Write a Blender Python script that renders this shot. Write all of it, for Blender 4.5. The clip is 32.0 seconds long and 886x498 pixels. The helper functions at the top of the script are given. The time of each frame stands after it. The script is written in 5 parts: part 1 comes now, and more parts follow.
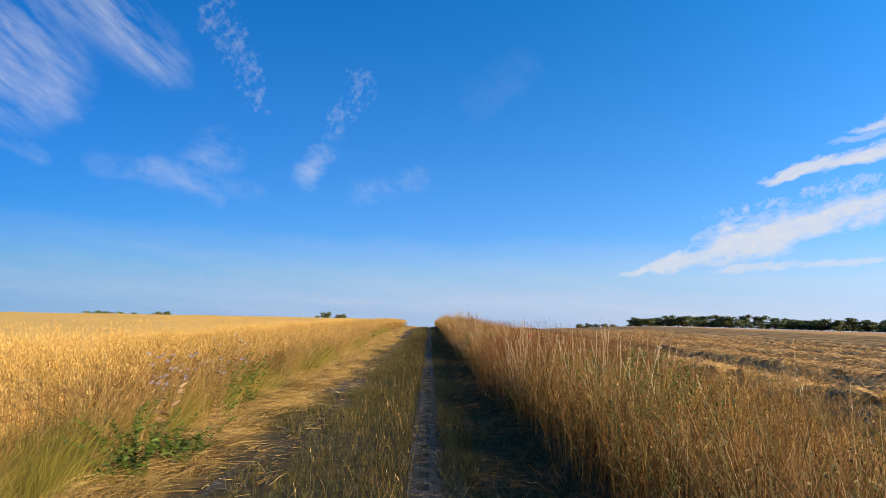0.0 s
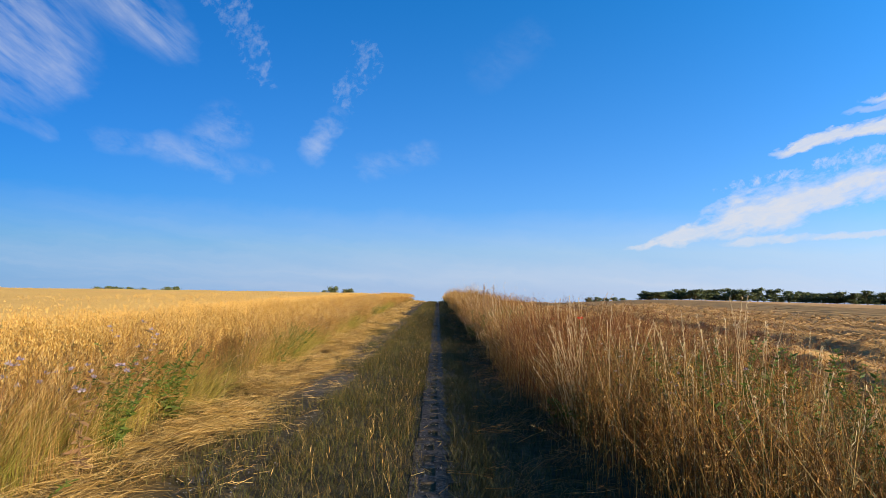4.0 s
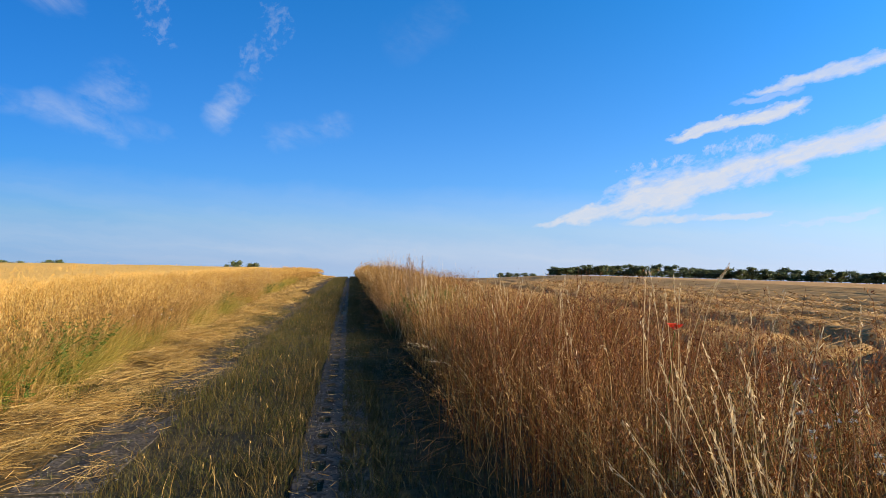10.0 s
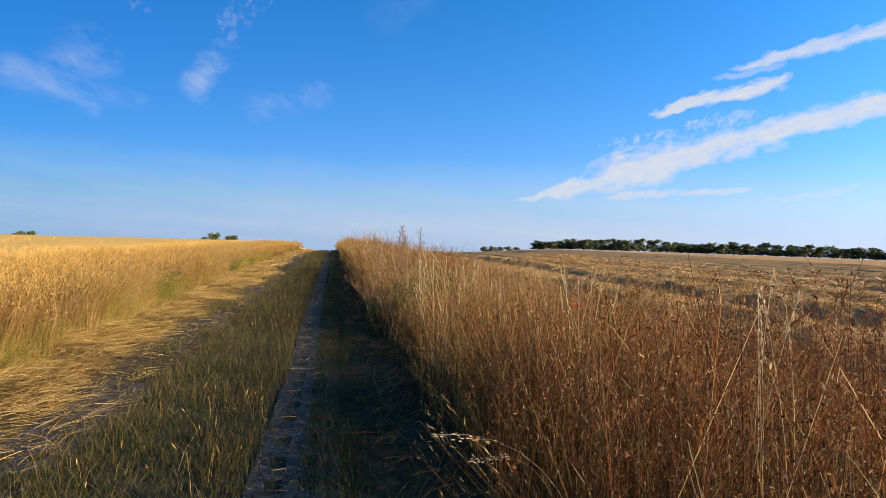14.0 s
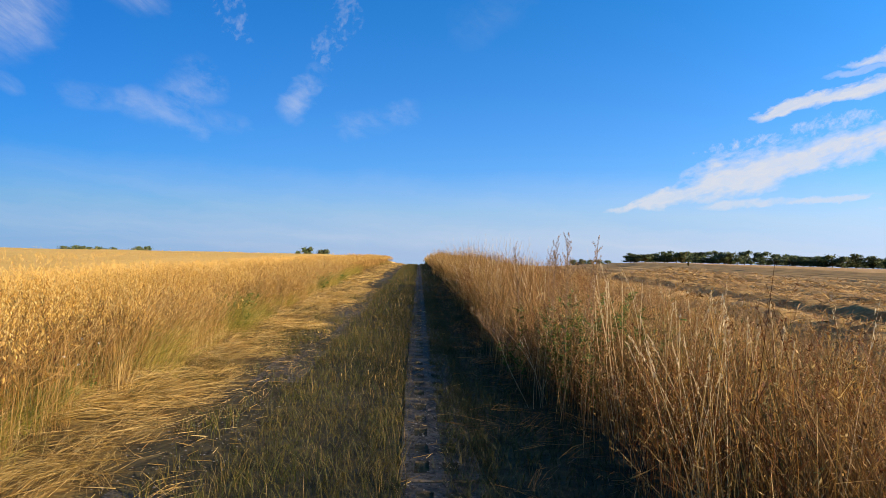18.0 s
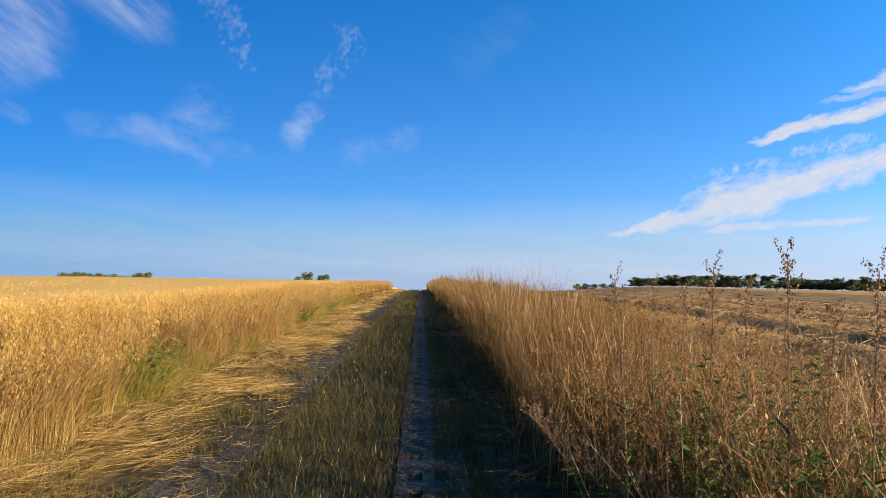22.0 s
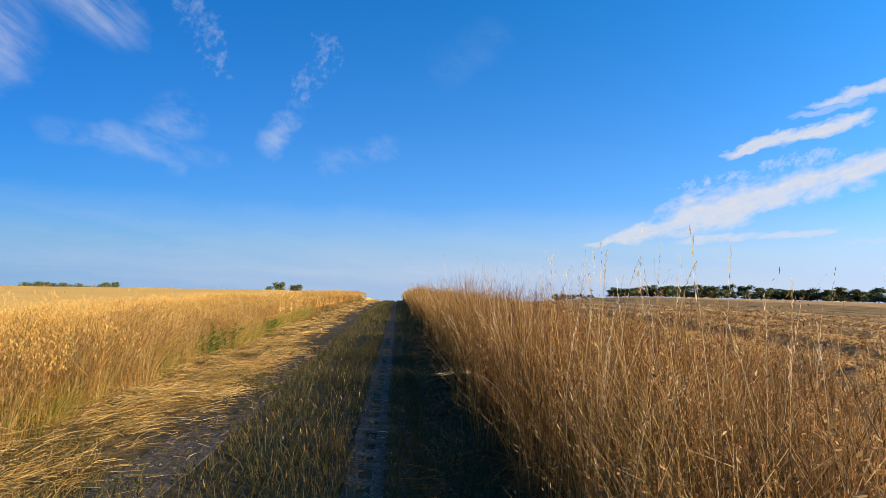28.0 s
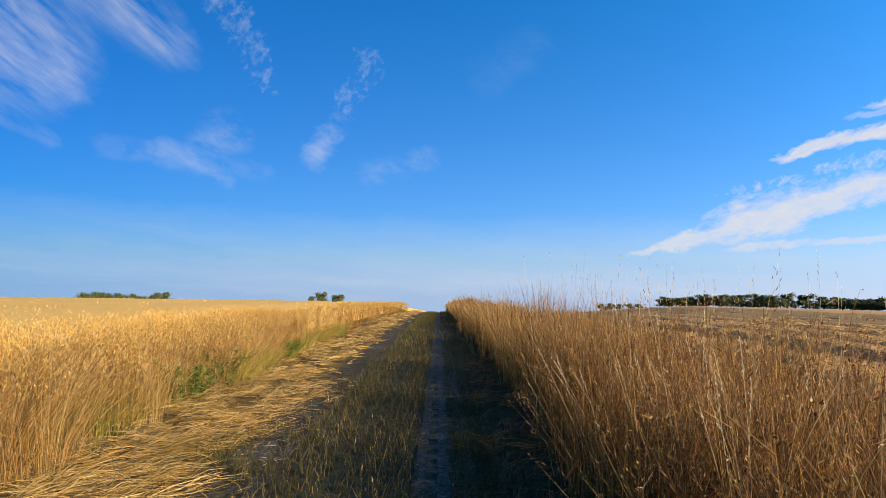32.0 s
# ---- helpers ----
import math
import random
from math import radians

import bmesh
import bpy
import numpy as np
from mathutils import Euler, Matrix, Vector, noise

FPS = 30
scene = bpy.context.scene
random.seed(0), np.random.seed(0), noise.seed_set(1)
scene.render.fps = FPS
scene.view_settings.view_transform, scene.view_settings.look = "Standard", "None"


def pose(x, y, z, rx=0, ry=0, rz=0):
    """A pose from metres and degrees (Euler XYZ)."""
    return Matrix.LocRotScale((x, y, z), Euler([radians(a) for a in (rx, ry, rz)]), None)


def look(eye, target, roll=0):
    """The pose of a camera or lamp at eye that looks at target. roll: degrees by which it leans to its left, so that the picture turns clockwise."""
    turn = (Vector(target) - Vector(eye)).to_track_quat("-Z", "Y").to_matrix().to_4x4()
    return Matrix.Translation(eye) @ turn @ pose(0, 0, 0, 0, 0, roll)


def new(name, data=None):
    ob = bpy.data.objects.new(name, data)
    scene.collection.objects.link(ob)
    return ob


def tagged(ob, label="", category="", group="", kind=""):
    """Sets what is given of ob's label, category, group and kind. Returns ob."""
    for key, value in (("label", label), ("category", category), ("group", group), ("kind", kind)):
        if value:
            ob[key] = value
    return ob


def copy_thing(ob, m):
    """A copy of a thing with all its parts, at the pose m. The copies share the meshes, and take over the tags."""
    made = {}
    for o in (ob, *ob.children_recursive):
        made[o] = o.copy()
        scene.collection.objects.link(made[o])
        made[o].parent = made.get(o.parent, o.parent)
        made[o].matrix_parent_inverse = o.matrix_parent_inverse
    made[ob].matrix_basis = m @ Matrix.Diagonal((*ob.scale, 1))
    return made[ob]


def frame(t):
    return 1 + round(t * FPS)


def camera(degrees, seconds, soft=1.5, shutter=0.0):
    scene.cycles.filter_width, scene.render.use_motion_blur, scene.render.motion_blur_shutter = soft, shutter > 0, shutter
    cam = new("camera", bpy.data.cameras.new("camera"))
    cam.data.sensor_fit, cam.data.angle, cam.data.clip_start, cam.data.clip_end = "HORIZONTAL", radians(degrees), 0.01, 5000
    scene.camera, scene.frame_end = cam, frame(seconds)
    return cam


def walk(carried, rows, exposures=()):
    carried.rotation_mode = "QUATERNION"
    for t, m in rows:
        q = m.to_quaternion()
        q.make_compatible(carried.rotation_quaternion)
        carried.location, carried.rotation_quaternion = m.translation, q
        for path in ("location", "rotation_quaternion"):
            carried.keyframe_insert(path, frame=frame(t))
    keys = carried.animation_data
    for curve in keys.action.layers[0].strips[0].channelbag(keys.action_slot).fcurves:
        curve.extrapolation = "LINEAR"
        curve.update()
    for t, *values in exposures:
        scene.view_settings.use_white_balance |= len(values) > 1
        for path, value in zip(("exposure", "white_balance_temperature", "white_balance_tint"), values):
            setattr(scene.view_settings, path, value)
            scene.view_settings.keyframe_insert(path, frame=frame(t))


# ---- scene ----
# ---- the camera: carried at eye height along the track ----
cam = camera(75.41, 32.0, soft=0.6)
ROWS = (  # seconds, x, y, z, turn to the left, pitch, roll
    (0, 0.109, -0.969, 1.620, -1.16, 6.54, 1.40),
    (0.5, 0.108, -0.525, 1.628, -1.10, 7.15, 1.29),
    (1, 0.121, -0.137, 1.609, 0.29, 7.27, 1.26),
    (1.5, 0.148, 0.318, 1.617, 0.68, 7.36, 1.16),
    (2, 0.134, 0.735, 1.604, 0.27, 6.61, 1.14),
    (2.5, 0.153, 1.132, 1.615, 0.00, 5.93, 1.16),
    (4.5, 0.113, 2.784, 1.620, -0.97, 3.47, 1.24),
    (5, 0.111, 3.154, 1.615, -1.92, 3.19, 1.18),
    (5.5, 0.069, 3.602, 1.636, -2.11, 2.86, 1.14),
    (6, 0.094, 4.028, 1.603, -1.52, 2.28, 1.12),
    (6.5, 0.140, 4.439, 1.603, -1.78, 2.70, 1.04),
    (7, 0.164, 4.822, 1.617, -1.40, 2.84, 1.06),
    (7.5, 0.175, 5.233, 1.591, -0.33, 2.73, 1.04),
    (8, 0.173, 5.669, 1.616, -0.23, 2.86, 1.15),
    (8.5, 0.167, 6.093, 1.601, -2.16, 2.23, 1.28),
    (9, 0.202, 6.483, 1.591, -4.24, 1.87, 1.22),
    (9.5, 0.260, 6.913, 1.586, -6.92, 2.02, 1.33),
    (10, 0.285, 7.307, 1.561, -9.17, 1.68, 1.46),
    (10.5, 0.324, 7.711, 1.578, -10.45, 2.18, 1.48),
    (11, 0.401, 8.090, 1.585, -10.96, 1.51, 1.44),
    (11.5, 0.426, 8.453, 1.558, -11.78, 0.69, 1.57),
    (12, 0.403, 8.831, 1.583, -11.62, -0.23, 1.58),
    (12.5, 0.392, 9.193, 1.551, -11.26, -0.75, 1.61),
    (13, 0.423, 9.566, 1.582, -11.18, -0.87, 1.60),
    (13.5, 0.442, 9.880, 1.583, -11.27, -1.06, 1.74),
    (15.5, 0.264, 11.408, 1.575, -8.17, -0.30, 1.52),
    (16, 0.236, 11.704, 1.566, -6.64, -0.46, 1.48),
    (16.5, 0.209, 12.124, 1.577, -4.59, -0.23, 1.39),
    (17, 0.141, 12.447, 1.564, -3.85, -0.04, 1.53),
    (17.5, 0.052, 12.868, 1.601, -3.02, 0.13, 1.50),
    (18, 0.041, 13.269, 1.580, -2.45, 0.14, 1.49),
    (18.5, 0.037, 13.668, 1.576, -2.94, 0.42, 1.39),
    (19, 0.001, 14.099, 1.598, -3.28, 0.63, 1.49),
    (19.5, 0.005, 14.478, 1.585, -2.30, 1.19, 1.33),
    (20, 0.027, 14.902, 1.621, -0.36, 1.94, 1.22),
    (20.5, 0.018, 15.308, 1.622, -1.02, 1.94, 1.32),
    (21, 0.033, 15.687, 1.630, -2.11, 2.65, 1.24),
    (21.5, 0.071, 16.141, 1.637, -2.24, 2.55, 1.19),
    (22, 0.088, 16.522, 1.615, -2.20, 2.61, 1.20),
    (22.5, 0.055, 17.000, 1.619, -0.08, 3.07, 1.06),
    (23, 0.026, 17.427, 1.592, 4.32, 3.26, 0.87),
    (23.5, -0.036, 17.879, 1.618, 7.40, 3.32, 0.92),
    (24, -0.093, 18.304, 1.627, 7.95, 3.11, 0.72),
    (24.5, -0.066, 18.713, 1.604, 7.11, 2.83, 0.52),
    (25, 0.002, 19.154, 1.618, 4.77, 2.87, 0.53),
    (25.5, 0.030, 19.591, 1.590, 0.22, 2.95, 0.61),
    (27.5, 0.314, 21.083, 1.582, -6.85, 3.72, 1.32),
    (28, 0.326, 21.497, 1.565, -4.45, 3.67, 1.27),
    (28.5, 0.325, 21.905, 1.599, -1.35, 4.26, 1.23),
    (29, 0.262, 22.334, 1.591, 0.90, 4.28, 1.21),
    (29.5, 0.219, 22.756, 1.610, 3.28, 4.97, 1.03),
    (30, 0.224, 23.170, 1.617, 4.20, 4.28, 0.81),
    (30.5, 0.153, 23.647, 1.580, 3.49, 3.04, 0.92),
    (31, 0.070, 24.132, 1.605, 2.89, 3.54, 1.00),
    (31.5, 0.081, 24.549, 1.603, 1.82, 4.19, 1.12),
    (32, 0.127, 24.904, 1.641, -0.31, 4.52, 1.15),
)
walk(cam, [(t, pose(x, y, z, 90 + up, 0, turn) @ pose(0, 0, 0, 0, 0, roll)) for t, x, y, z, turn, up, roll in ROWS], [(0, 1.06), (32, 1.06)])

# ---- world: low evening sun, blue sky with cirrus ----
SUN_EL, SUN_AZ = 17.6, 131.0  # degrees; azimuth clockwise from the way of the track


def world_sky():
    w = bpy.data.worlds.new("sky")
    scene.world = w
    w.use_nodes = True
    nt = w.node_tree
    nt.nodes.clear()
    N, L = nt.nodes.new, nt.links.new

    def m(op, a, b=None, c=None, clamp=False):
        n = N("ShaderNodeMath")
        n.operation, n.use_clamp = op, clamp
        for i, v in enumerate((a, b, c)):
            if v is None:
                continue
            if isinstance(v, (int, float)):
                n.inputs[i].default_value = v
            else:
                L(v, n.inputs[i])
        return n.outputs[0]

    tc = N("ShaderNodeTexCoord")
    sep = N("ShaderNodeSeparateXYZ")
    L(tc.outputs["Generated"], sep.inputs[0])
    x, y, z = sep.outputs
    az = m("MULTIPLY", m("ARCTAN2", x, y), -57.29578)  # degrees, left positive
    el = m("MULTIPLY", m("ARCSINE", z), 57.29578)
    up = N("ShaderNodeCombineXYZ")
    L(x, up.inputs[0]), L(y, up.inputs[1]), L(m("MAXIMUM", z, 0.065), up.inputs[2])
    sky = N("ShaderNodeTexSky")
    sky.sky_type, sky.sun_disc = "NISHITA", False
    sky.sun_elevation, sky.sun_rotation = radians(SUN_EL), radians(SUN_AZ)
    sky.air_density, sky.dust_density, sky.ozone_density = 1.0, 0.35, 2.2
    L(up.outputs[0], sky.inputs[0])
    tint = N("ShaderNodeMix")
    tint.data_type, tint.blend_type = "RGBA", "MULTIPLY"
    tint.inputs[0].default_value = 1.0
    L(sky.outputs[0], tint.inputs[6])
    high = m("POWER", m("DIVIDE", el, 30.0, clamp=True), 0.75)
    tone = N("ShaderNodeMix")
    tone.data_type = "RGBA"
    L(high, tone.inputs[0])
    tone.inputs[6].default_value, tone.inputs[7].default_value = SKY_LOW, SKY_HIGH
    side = N("ShaderNodeVectorMath")
    side.operation = "MULTIPLY"
    lean = N("ShaderNodeCombineXYZ")
    for k, slope in enumerate((1.15, 0.74, 0.58)):
        bow = m("ADD", m("MULTIPLY_ADD", x, 0.16, 0.93), m("MULTIPLY", m("MULTIPLY", x, x), 0.45))
        L(m("MULTIPLY", bow, m("ADD", 1.0, m("MULTIPLY", x, slope))), lean.inputs[k])
    L(tone.outputs[2], side.inputs[0]), L(lean.outputs[0], side.inputs[1])
    L(side.outputs[0], tint.inputs[7])

    def noise_at(sx, sy, turn, scale, detail, rough, off=0.0):
        """Noise over azimuth and elevation, stretched along a direction."""
        c, s = math.cos(radians(turn)), math.sin(radians(turn))
        u = m("MULTIPLY", m("ADD", m("MULTIPLY", az, c), m("MULTIPLY", el, s)), sx)
        v = m("MULTIPLY", m("SUBTRACT", m("MULTIPLY", el, c), m("MULTIPLY", az, s)), sy)
        co = N("ShaderNodeCombineXYZ")
        L(u, co.inputs[0]), L(v, co.inputs[1])
        co.inputs[2].default_value = off
        wn = N("ShaderNodeTexNoise")
        wn.inputs["Scale"].default_value, wn.inputs["Detail"].default_value = scale * 0.6, 3
        L(co.outputs[0], wn.inputs["Vector"])
        wa = N("ShaderNodeVectorMath")
        wa.operation = "MULTIPLY_ADD"
        L(wn.outputs[1], wa.inputs[0])
        wa.inputs[1].default_value = (0.9, 0.9, 0.0)
        L(co.outputs[0], wa.inputs[2])
        n = N("ShaderNodeTexNoise")
        n.inputs["Scale"].default_value, n.inputs["Detail"].default_value = scale, detail
        n.inputs["Roughness"].default_value = rough
        L(wa.outputs[0], n.inputs["Vector"])
        return n.outputs[0]

    streak = noise_at(0.16, 0.75, -17, 1.0, 8, 0.62, 3.1)
    fleck = noise_at(1.3, 1.0, 35, 1.0, 6, 0.66, 8.4)
    wisp = noise_at(0.22, 0.42, 22, 1.0, 8, 0.64, 1.7)
    puff = noise_at(0.42, 0.75, -14, 1.0, 7, 0.6, 6.2)
    streak = m("ADD", m("MULTIPLY", streak, 0.45), m("MULTIPLY", puff, 0.55))
    veil = noise_at(0.13, 0.62, 33, 1.0, 8, 0.62, 4.4)
    # the outlines of the clouds waver
    waver = noise_at(0.16, 0.30, -14, 1.0, 4, 0.55, 12.3)
    ripple = noise_at(0.55, 0.9, -10, 1.0, 5, 0.6, 15.1)
    az = m("ADD", az, m("MULTIPLY", m("SUBTRACT", ripple, 0.5), 2.4))
    el = m("ADD", el, m("ADD", m("MULTIPLY", m("SUBTRACT", waver, 0.5), 1.6), m("MULTIPLY", m("SUBTRACT", ripple, 0.5), 0.9)))
    fine = noise_at(0.5, 1.9, -14, 1.0, 6, 0.62, 21.7)
    total = None
    # from azimuth and elevation to azimuth and elevation, half widths at both ends, strength, grain
    for a0, e0, a1, e1, w0, w1, power, grain in CLOUDS:
        length = math.hypot(a1 - a0, e1 - e0)
        c, s = (a1 - a0) / length, (e1 - e0) / length
        da, de = m("SUBTRACT", az, a0), m("SUBTRACT", el, e0)
        u = m("DIVIDE", m("ADD", m("MULTIPLY", da, c), m("MULTIPLY", de, s)), length)
        wide = m("MAXIMUM", m("MULTIPLY_ADD", u, w1 - w0, w0), 0.1)
        v = m("DIVIDE", m("SUBTRACT", m("MULTIPLY", de, c), m("MULTIPLY", da, s)), wide)
        end = m("MULTIPLY", m("MAXIMUM", m("SUBTRACT", m("ABSOLUTE", m("SUBTRACT", u, 0.5)), 0.36), 0.0), 6.0)
        r = m("ADD", m("MULTIPLY", v, v), m("MULTIPLY", end, end))
        tex = (streak, fleck, wisp, veil)[grain]
        if grain < 2:
            body, gain, rough = ((0.66, 1.6, 2.6), (0.20, 1.2, 3.0))[grain]
            d = m("MULTIPLY", m("ADD", m("SUBTRACT", body, m("MULTIPLY", r, 0.62)), m("MULTIPLY", m("SUBTRACT", tex, 0.5), rough)), gain, clamp=True)
            d = m("MULTIPLY", d, m("MULTIPLY_ADD", fine, 0.7, 0.60))
        else:
            d = m("MULTIPLY", m("SUBTRACT", tex, (0.38, 0.36)[grain - 2]), (2.9, 2.9)[grain - 2], clamp=True)
            d = m("MULTIPLY", d, m("POWER", m("SUBTRACT", 1.0, m("MULTIPLY", r, 0.55), clamp=True), 1.5))
        d = m("MULTIPLY", d, power, clamp=True)
        total = d if total is None else m("MAXIMUM", total, d)
    haze = m("MULTIPLY", m("SUBTRACT", 1.0, m("DIVIDE", m("ABSOLUTE", m("SUBTRACT", el, 1.0)), 7.0), clamp=True), m("ADD", m("ADD", 0.13, m("MULTIPLY", x, 0.16)), m("MULTIPLY", noise_at(0.05, 0.5, 4, 1.0, 5, 0.6, 5.0), 0.5)))
    total = m("MAXIMUM", total, haze)
    mix = N("ShaderNodeMix")
    mix.data_type = "RGBA"
    L(total, mix.inputs[0]), L(tint.outputs[2], mix.inputs[6])
    mix.inputs[7].default_value = CLOUD_COL
    bg = N("ShaderNodeBackground")
    bg.inputs[1].default_value = SKY_STRENGTH
    out = N("ShaderNodeOutputWorld")
    L(mix.outputs[2], bg.inputs[0]), L(bg.outputs[0], out.inputs[0])


SKY_STRENGTH = 0.055
SKY_LOW = (0.535, 0.70, 1.25, 1)
SKY_HIGH = (0.12, 1.04, 1.88, 1)
CLOUD_COL = (6.3, 6.5, 7.1, 1)
CLOUDS = (
    (-18.6, 4.0, -33.0, 7.6, 0.35, 1.9, 0.88, 0),
    (-26.0, 6.8, -53.0, 12.6, 2.0, 1.0, 0.92, 0),
    (-26.5, 4.6, -39.5, 5.4, 0.65, 0.30, 0.72, 0),
    (-30.6, 12.3, -41.8, 14.2, 0.55, 0.75, 0.92, 0),
    (-37.0, 15.8, -54.0, 18.0, 0.40, 1.2, 0.78, 0),
    (-35.5, 14.9, -41.5, 15.6, 0.30, 0.35, 0.34, 0),
    (-25.8, 9.3, -40.5, 11.8, 0.75, 0.85, 0.70, 1),
    (-39.0, 4.1, -47.0, 5.3, 0.25, 0.45, 0.5, 0),
    (13.3, 12.2, 10.0, 17.2, 1.3, 0.9, 0.36, 2),
    (10.4, 17.2, 6.8, 23.4, 1.7, 2.2, 0.23, 1),
    (31.5, 12.0, 26.5, 12.4, 0.9, 0.9, 0.20, 2),
    (27.0, 12.6, 20.0, 10.2, 1.3, 0.9, 0.33, 2),
    (24.0, 11.4, 19.4, 15.6, 1.8, 2.0, 0.32, 2),
    (21.5, 11.4, 16.5, 11.0, 0.9, 0.7, 0.17, 2),
    (8.0, 11.4, 0.4, 13.6, 1.2, 1.1, 0.24, 2),
    (50.0, 26.5, 33.0, 16.6, 7.5, 4.2, 0.52, 3),
    (39.0, 29.0, 24.5, 20.8, 4.6, 1.8, 0.44, 3),
    (22.6, 28.0, 16.8, 18.6, 3.0, 1.6, 0.25, 1),
    (42.5, 15.6, 34.2, 11.6, 0.9, 0.6, 0.27, 3),
    (49.0, 7.8, 39.5, 5.4, 0.9, 0.5, 0.30, 2),
    (24.0, 4.2, 21.5, 4.1, 0.5, 0.4, 0.13, 2),
    (-3.0, 20.5, -10.5, 24.5, 2.0, 2.0, 0.06, 2),
)
world_sky()

lamp = bpy.data.lights.new("sun", "SUN")
lamp.energy, lamp.angle, lamp.color = 5.0, radians(0.53), (1.0, 0.80, 0.54)
sun = new("sun", lamp)
a, e = radians(SUN_AZ), radians(SUN_EL)
sun.matrix_world = look((60 * math.sin(a) * math.cos(e), 60 * math.cos(a) * math.cos(e), 60 * math.sin(e)), (0, 0, 0))


# ---- terrain ----
def fall(x, y):
    """Height of the ground: a broad flat hilltop that falls away, least so over the cut field."""
    x, y = np.asarray(x, float), np.asarray(y, float)
    d = np.hypot(x, y - np.clip(y, 4, 22))
    u = np.maximum(0, d - 25)

    def dome(k, end):
        return np.where(u < end, -k * u * u, -k * end * end - 2 * k * end * (u - end))

    s = np.clip((x / (d + 1.0) - 0.12) / 0.3, 0, 1)
    s = s * s * (3 - 2 * s)
    return dome(0.00026, 65) * (1 - s) + dome(0.00002, 262) * s


def vnoise(x, y, cell, seed=0):
    """Smooth value noise in 0..1 over the plan."""
    x, y = np.asarray(x, float) / cell + 137.3 * seed, np.asarray(y, float) / cell + 71.7 * seed
    i, j = np.floor(x), np.floor(y)
    f, g = x - i, y - j
    f, g = f * f * (3 - 2 * f), g * g * (3 - 2 * g)

    def h(p, q):
        v = np.sin(p * 127.1 + q * 311.7 + seed * 17.0) * 43758.5453
        return v - np.floor(v)

    return (h(i, j) * (1 - f) + h(i + 1, j) * f) * (1 - g) + (h(i, j + 1) * (1 - f) + h(i + 1, j + 1) * f) * g


# ---- materials ----
def nodes(name):
    mat = bpy.data.materials.new(name)
    mat.use_nodes = True
    nt = mat.node_tree
    return mat, nt, nt.nodes, nt.links, nt.nodes["Principled BSDF"]


def ramp(nt, stops):
    r = nt.nodes.new("ShaderNodeValToRGB")
    e = r.color_ramp.elements
    while len(e) < len(stops):
        e.new(0.5)
    for el, (p, c) in zip(e, stops):
        el.position, el.color = p, (*c, 1)
    return r


def veg(name, stops, patch, patch_amount=0.5, patch_size=1.3, trans=0.3, rough=0.6, base=None):
    """Dry or green blades: colour varies from blade to blade and in patches over the field."""
    mat, nt, N, L, bsdf = nodes(name)
    geo = N.new("ShaderNodeNewGeometry")
    r = ramp(nt, stops)
    L.new(geo.outputs["Random Per Island"], r.inputs[0])
    n = N.new("ShaderNodeTexNoise")
    n.inputs["Scale"].default_value, n.inputs["Detail"].default_value = 1 / patch_size, 3
    L.new(geo.outputs["Position"], n.inputs["Vector"])
    k = N.new("ShaderNodeMapRange")
    k.inputs[1].default_value, k.inputs[2].default_value, k.inputs[4].default_value = 0.45, 0.7, patch_amount
    L.new(n.outputs[0], k.inputs[0])
    mix = N.new("ShaderNodeMix")
    mix.data_type = "RGBA"
    L.new(k.outputs[0], mix.inputs[0]), L.new(r.outputs[0], mix.inputs[6])
    mix.inputs[7].default_value = (*patch, 1)
    col = mix.outputs[2]
    if base:
        # living green sheaths low on the stalks
        colour, top = base
        sep = N.new("ShaderNodeSeparateXYZ")
        L.new(geo.outputs["Position"], sep.inputs[0])
        n2 = N.new("ShaderNodeTexNoise")
        n2.inputs["Scale"].default_value, n2.inputs["Detail"].default_value = 0.9, 2
        L.new(geo.outputs["Position"], n2.inputs["Vector"])
        h = N.new("ShaderNodeMath")
        h.operation = "MULTIPLY_ADD"
        L.new(n2.outputs[0], h.inputs[0])
        h.inputs[1].default_value, h.inputs[2].default_value = top * 2.4, -top * 0.75
        k2 = N.new("ShaderNodeMath")
        k2.operation, k2.use_clamp = "SUBTRACT", True
        L.new(h.outputs[0], k2.inputs[0]), L.new(sep.outputs[2], k2.inputs[1])
        k3 = N.new("ShaderNodeMath")
        k3.operation, k3.use_clamp = "MULTIPLY", True
        L.new(k2.outputs[0], k3.inputs[0])
        k3.inputs[1].default_value = 2.2
        mx = N.new("ShaderNodeMix")
        mx.data_type = "RGBA"
        L.new(k3.outputs[0], mx.inputs[0]), L.new(col, mx.inputs[6])
        mx.inputs[7].default_value = (*colour, 1)
        col = mx.outputs[2]
    L.new(col, bsdf.inputs["Base Color"])
    bsdf.inputs["Roughness"].default_value = rough
    bsdf.inputs["Specular IOR Level"].default_value = 0.3
    if trans:
        t = N.new("ShaderNodeBsdfTranslucent")
        L.new(col, t.inputs[0])
        ms = N.new("ShaderNodeMixShader")
        ms.inputs[0].default_value = trans
        out = N["Material Output"]
        L.new(bsdf.outputs[0], ms.inputs[1]), L.new(t.outputs[0], ms.inputs[2]), L.new(ms.outputs[0], out.inputs[0])
    return mat


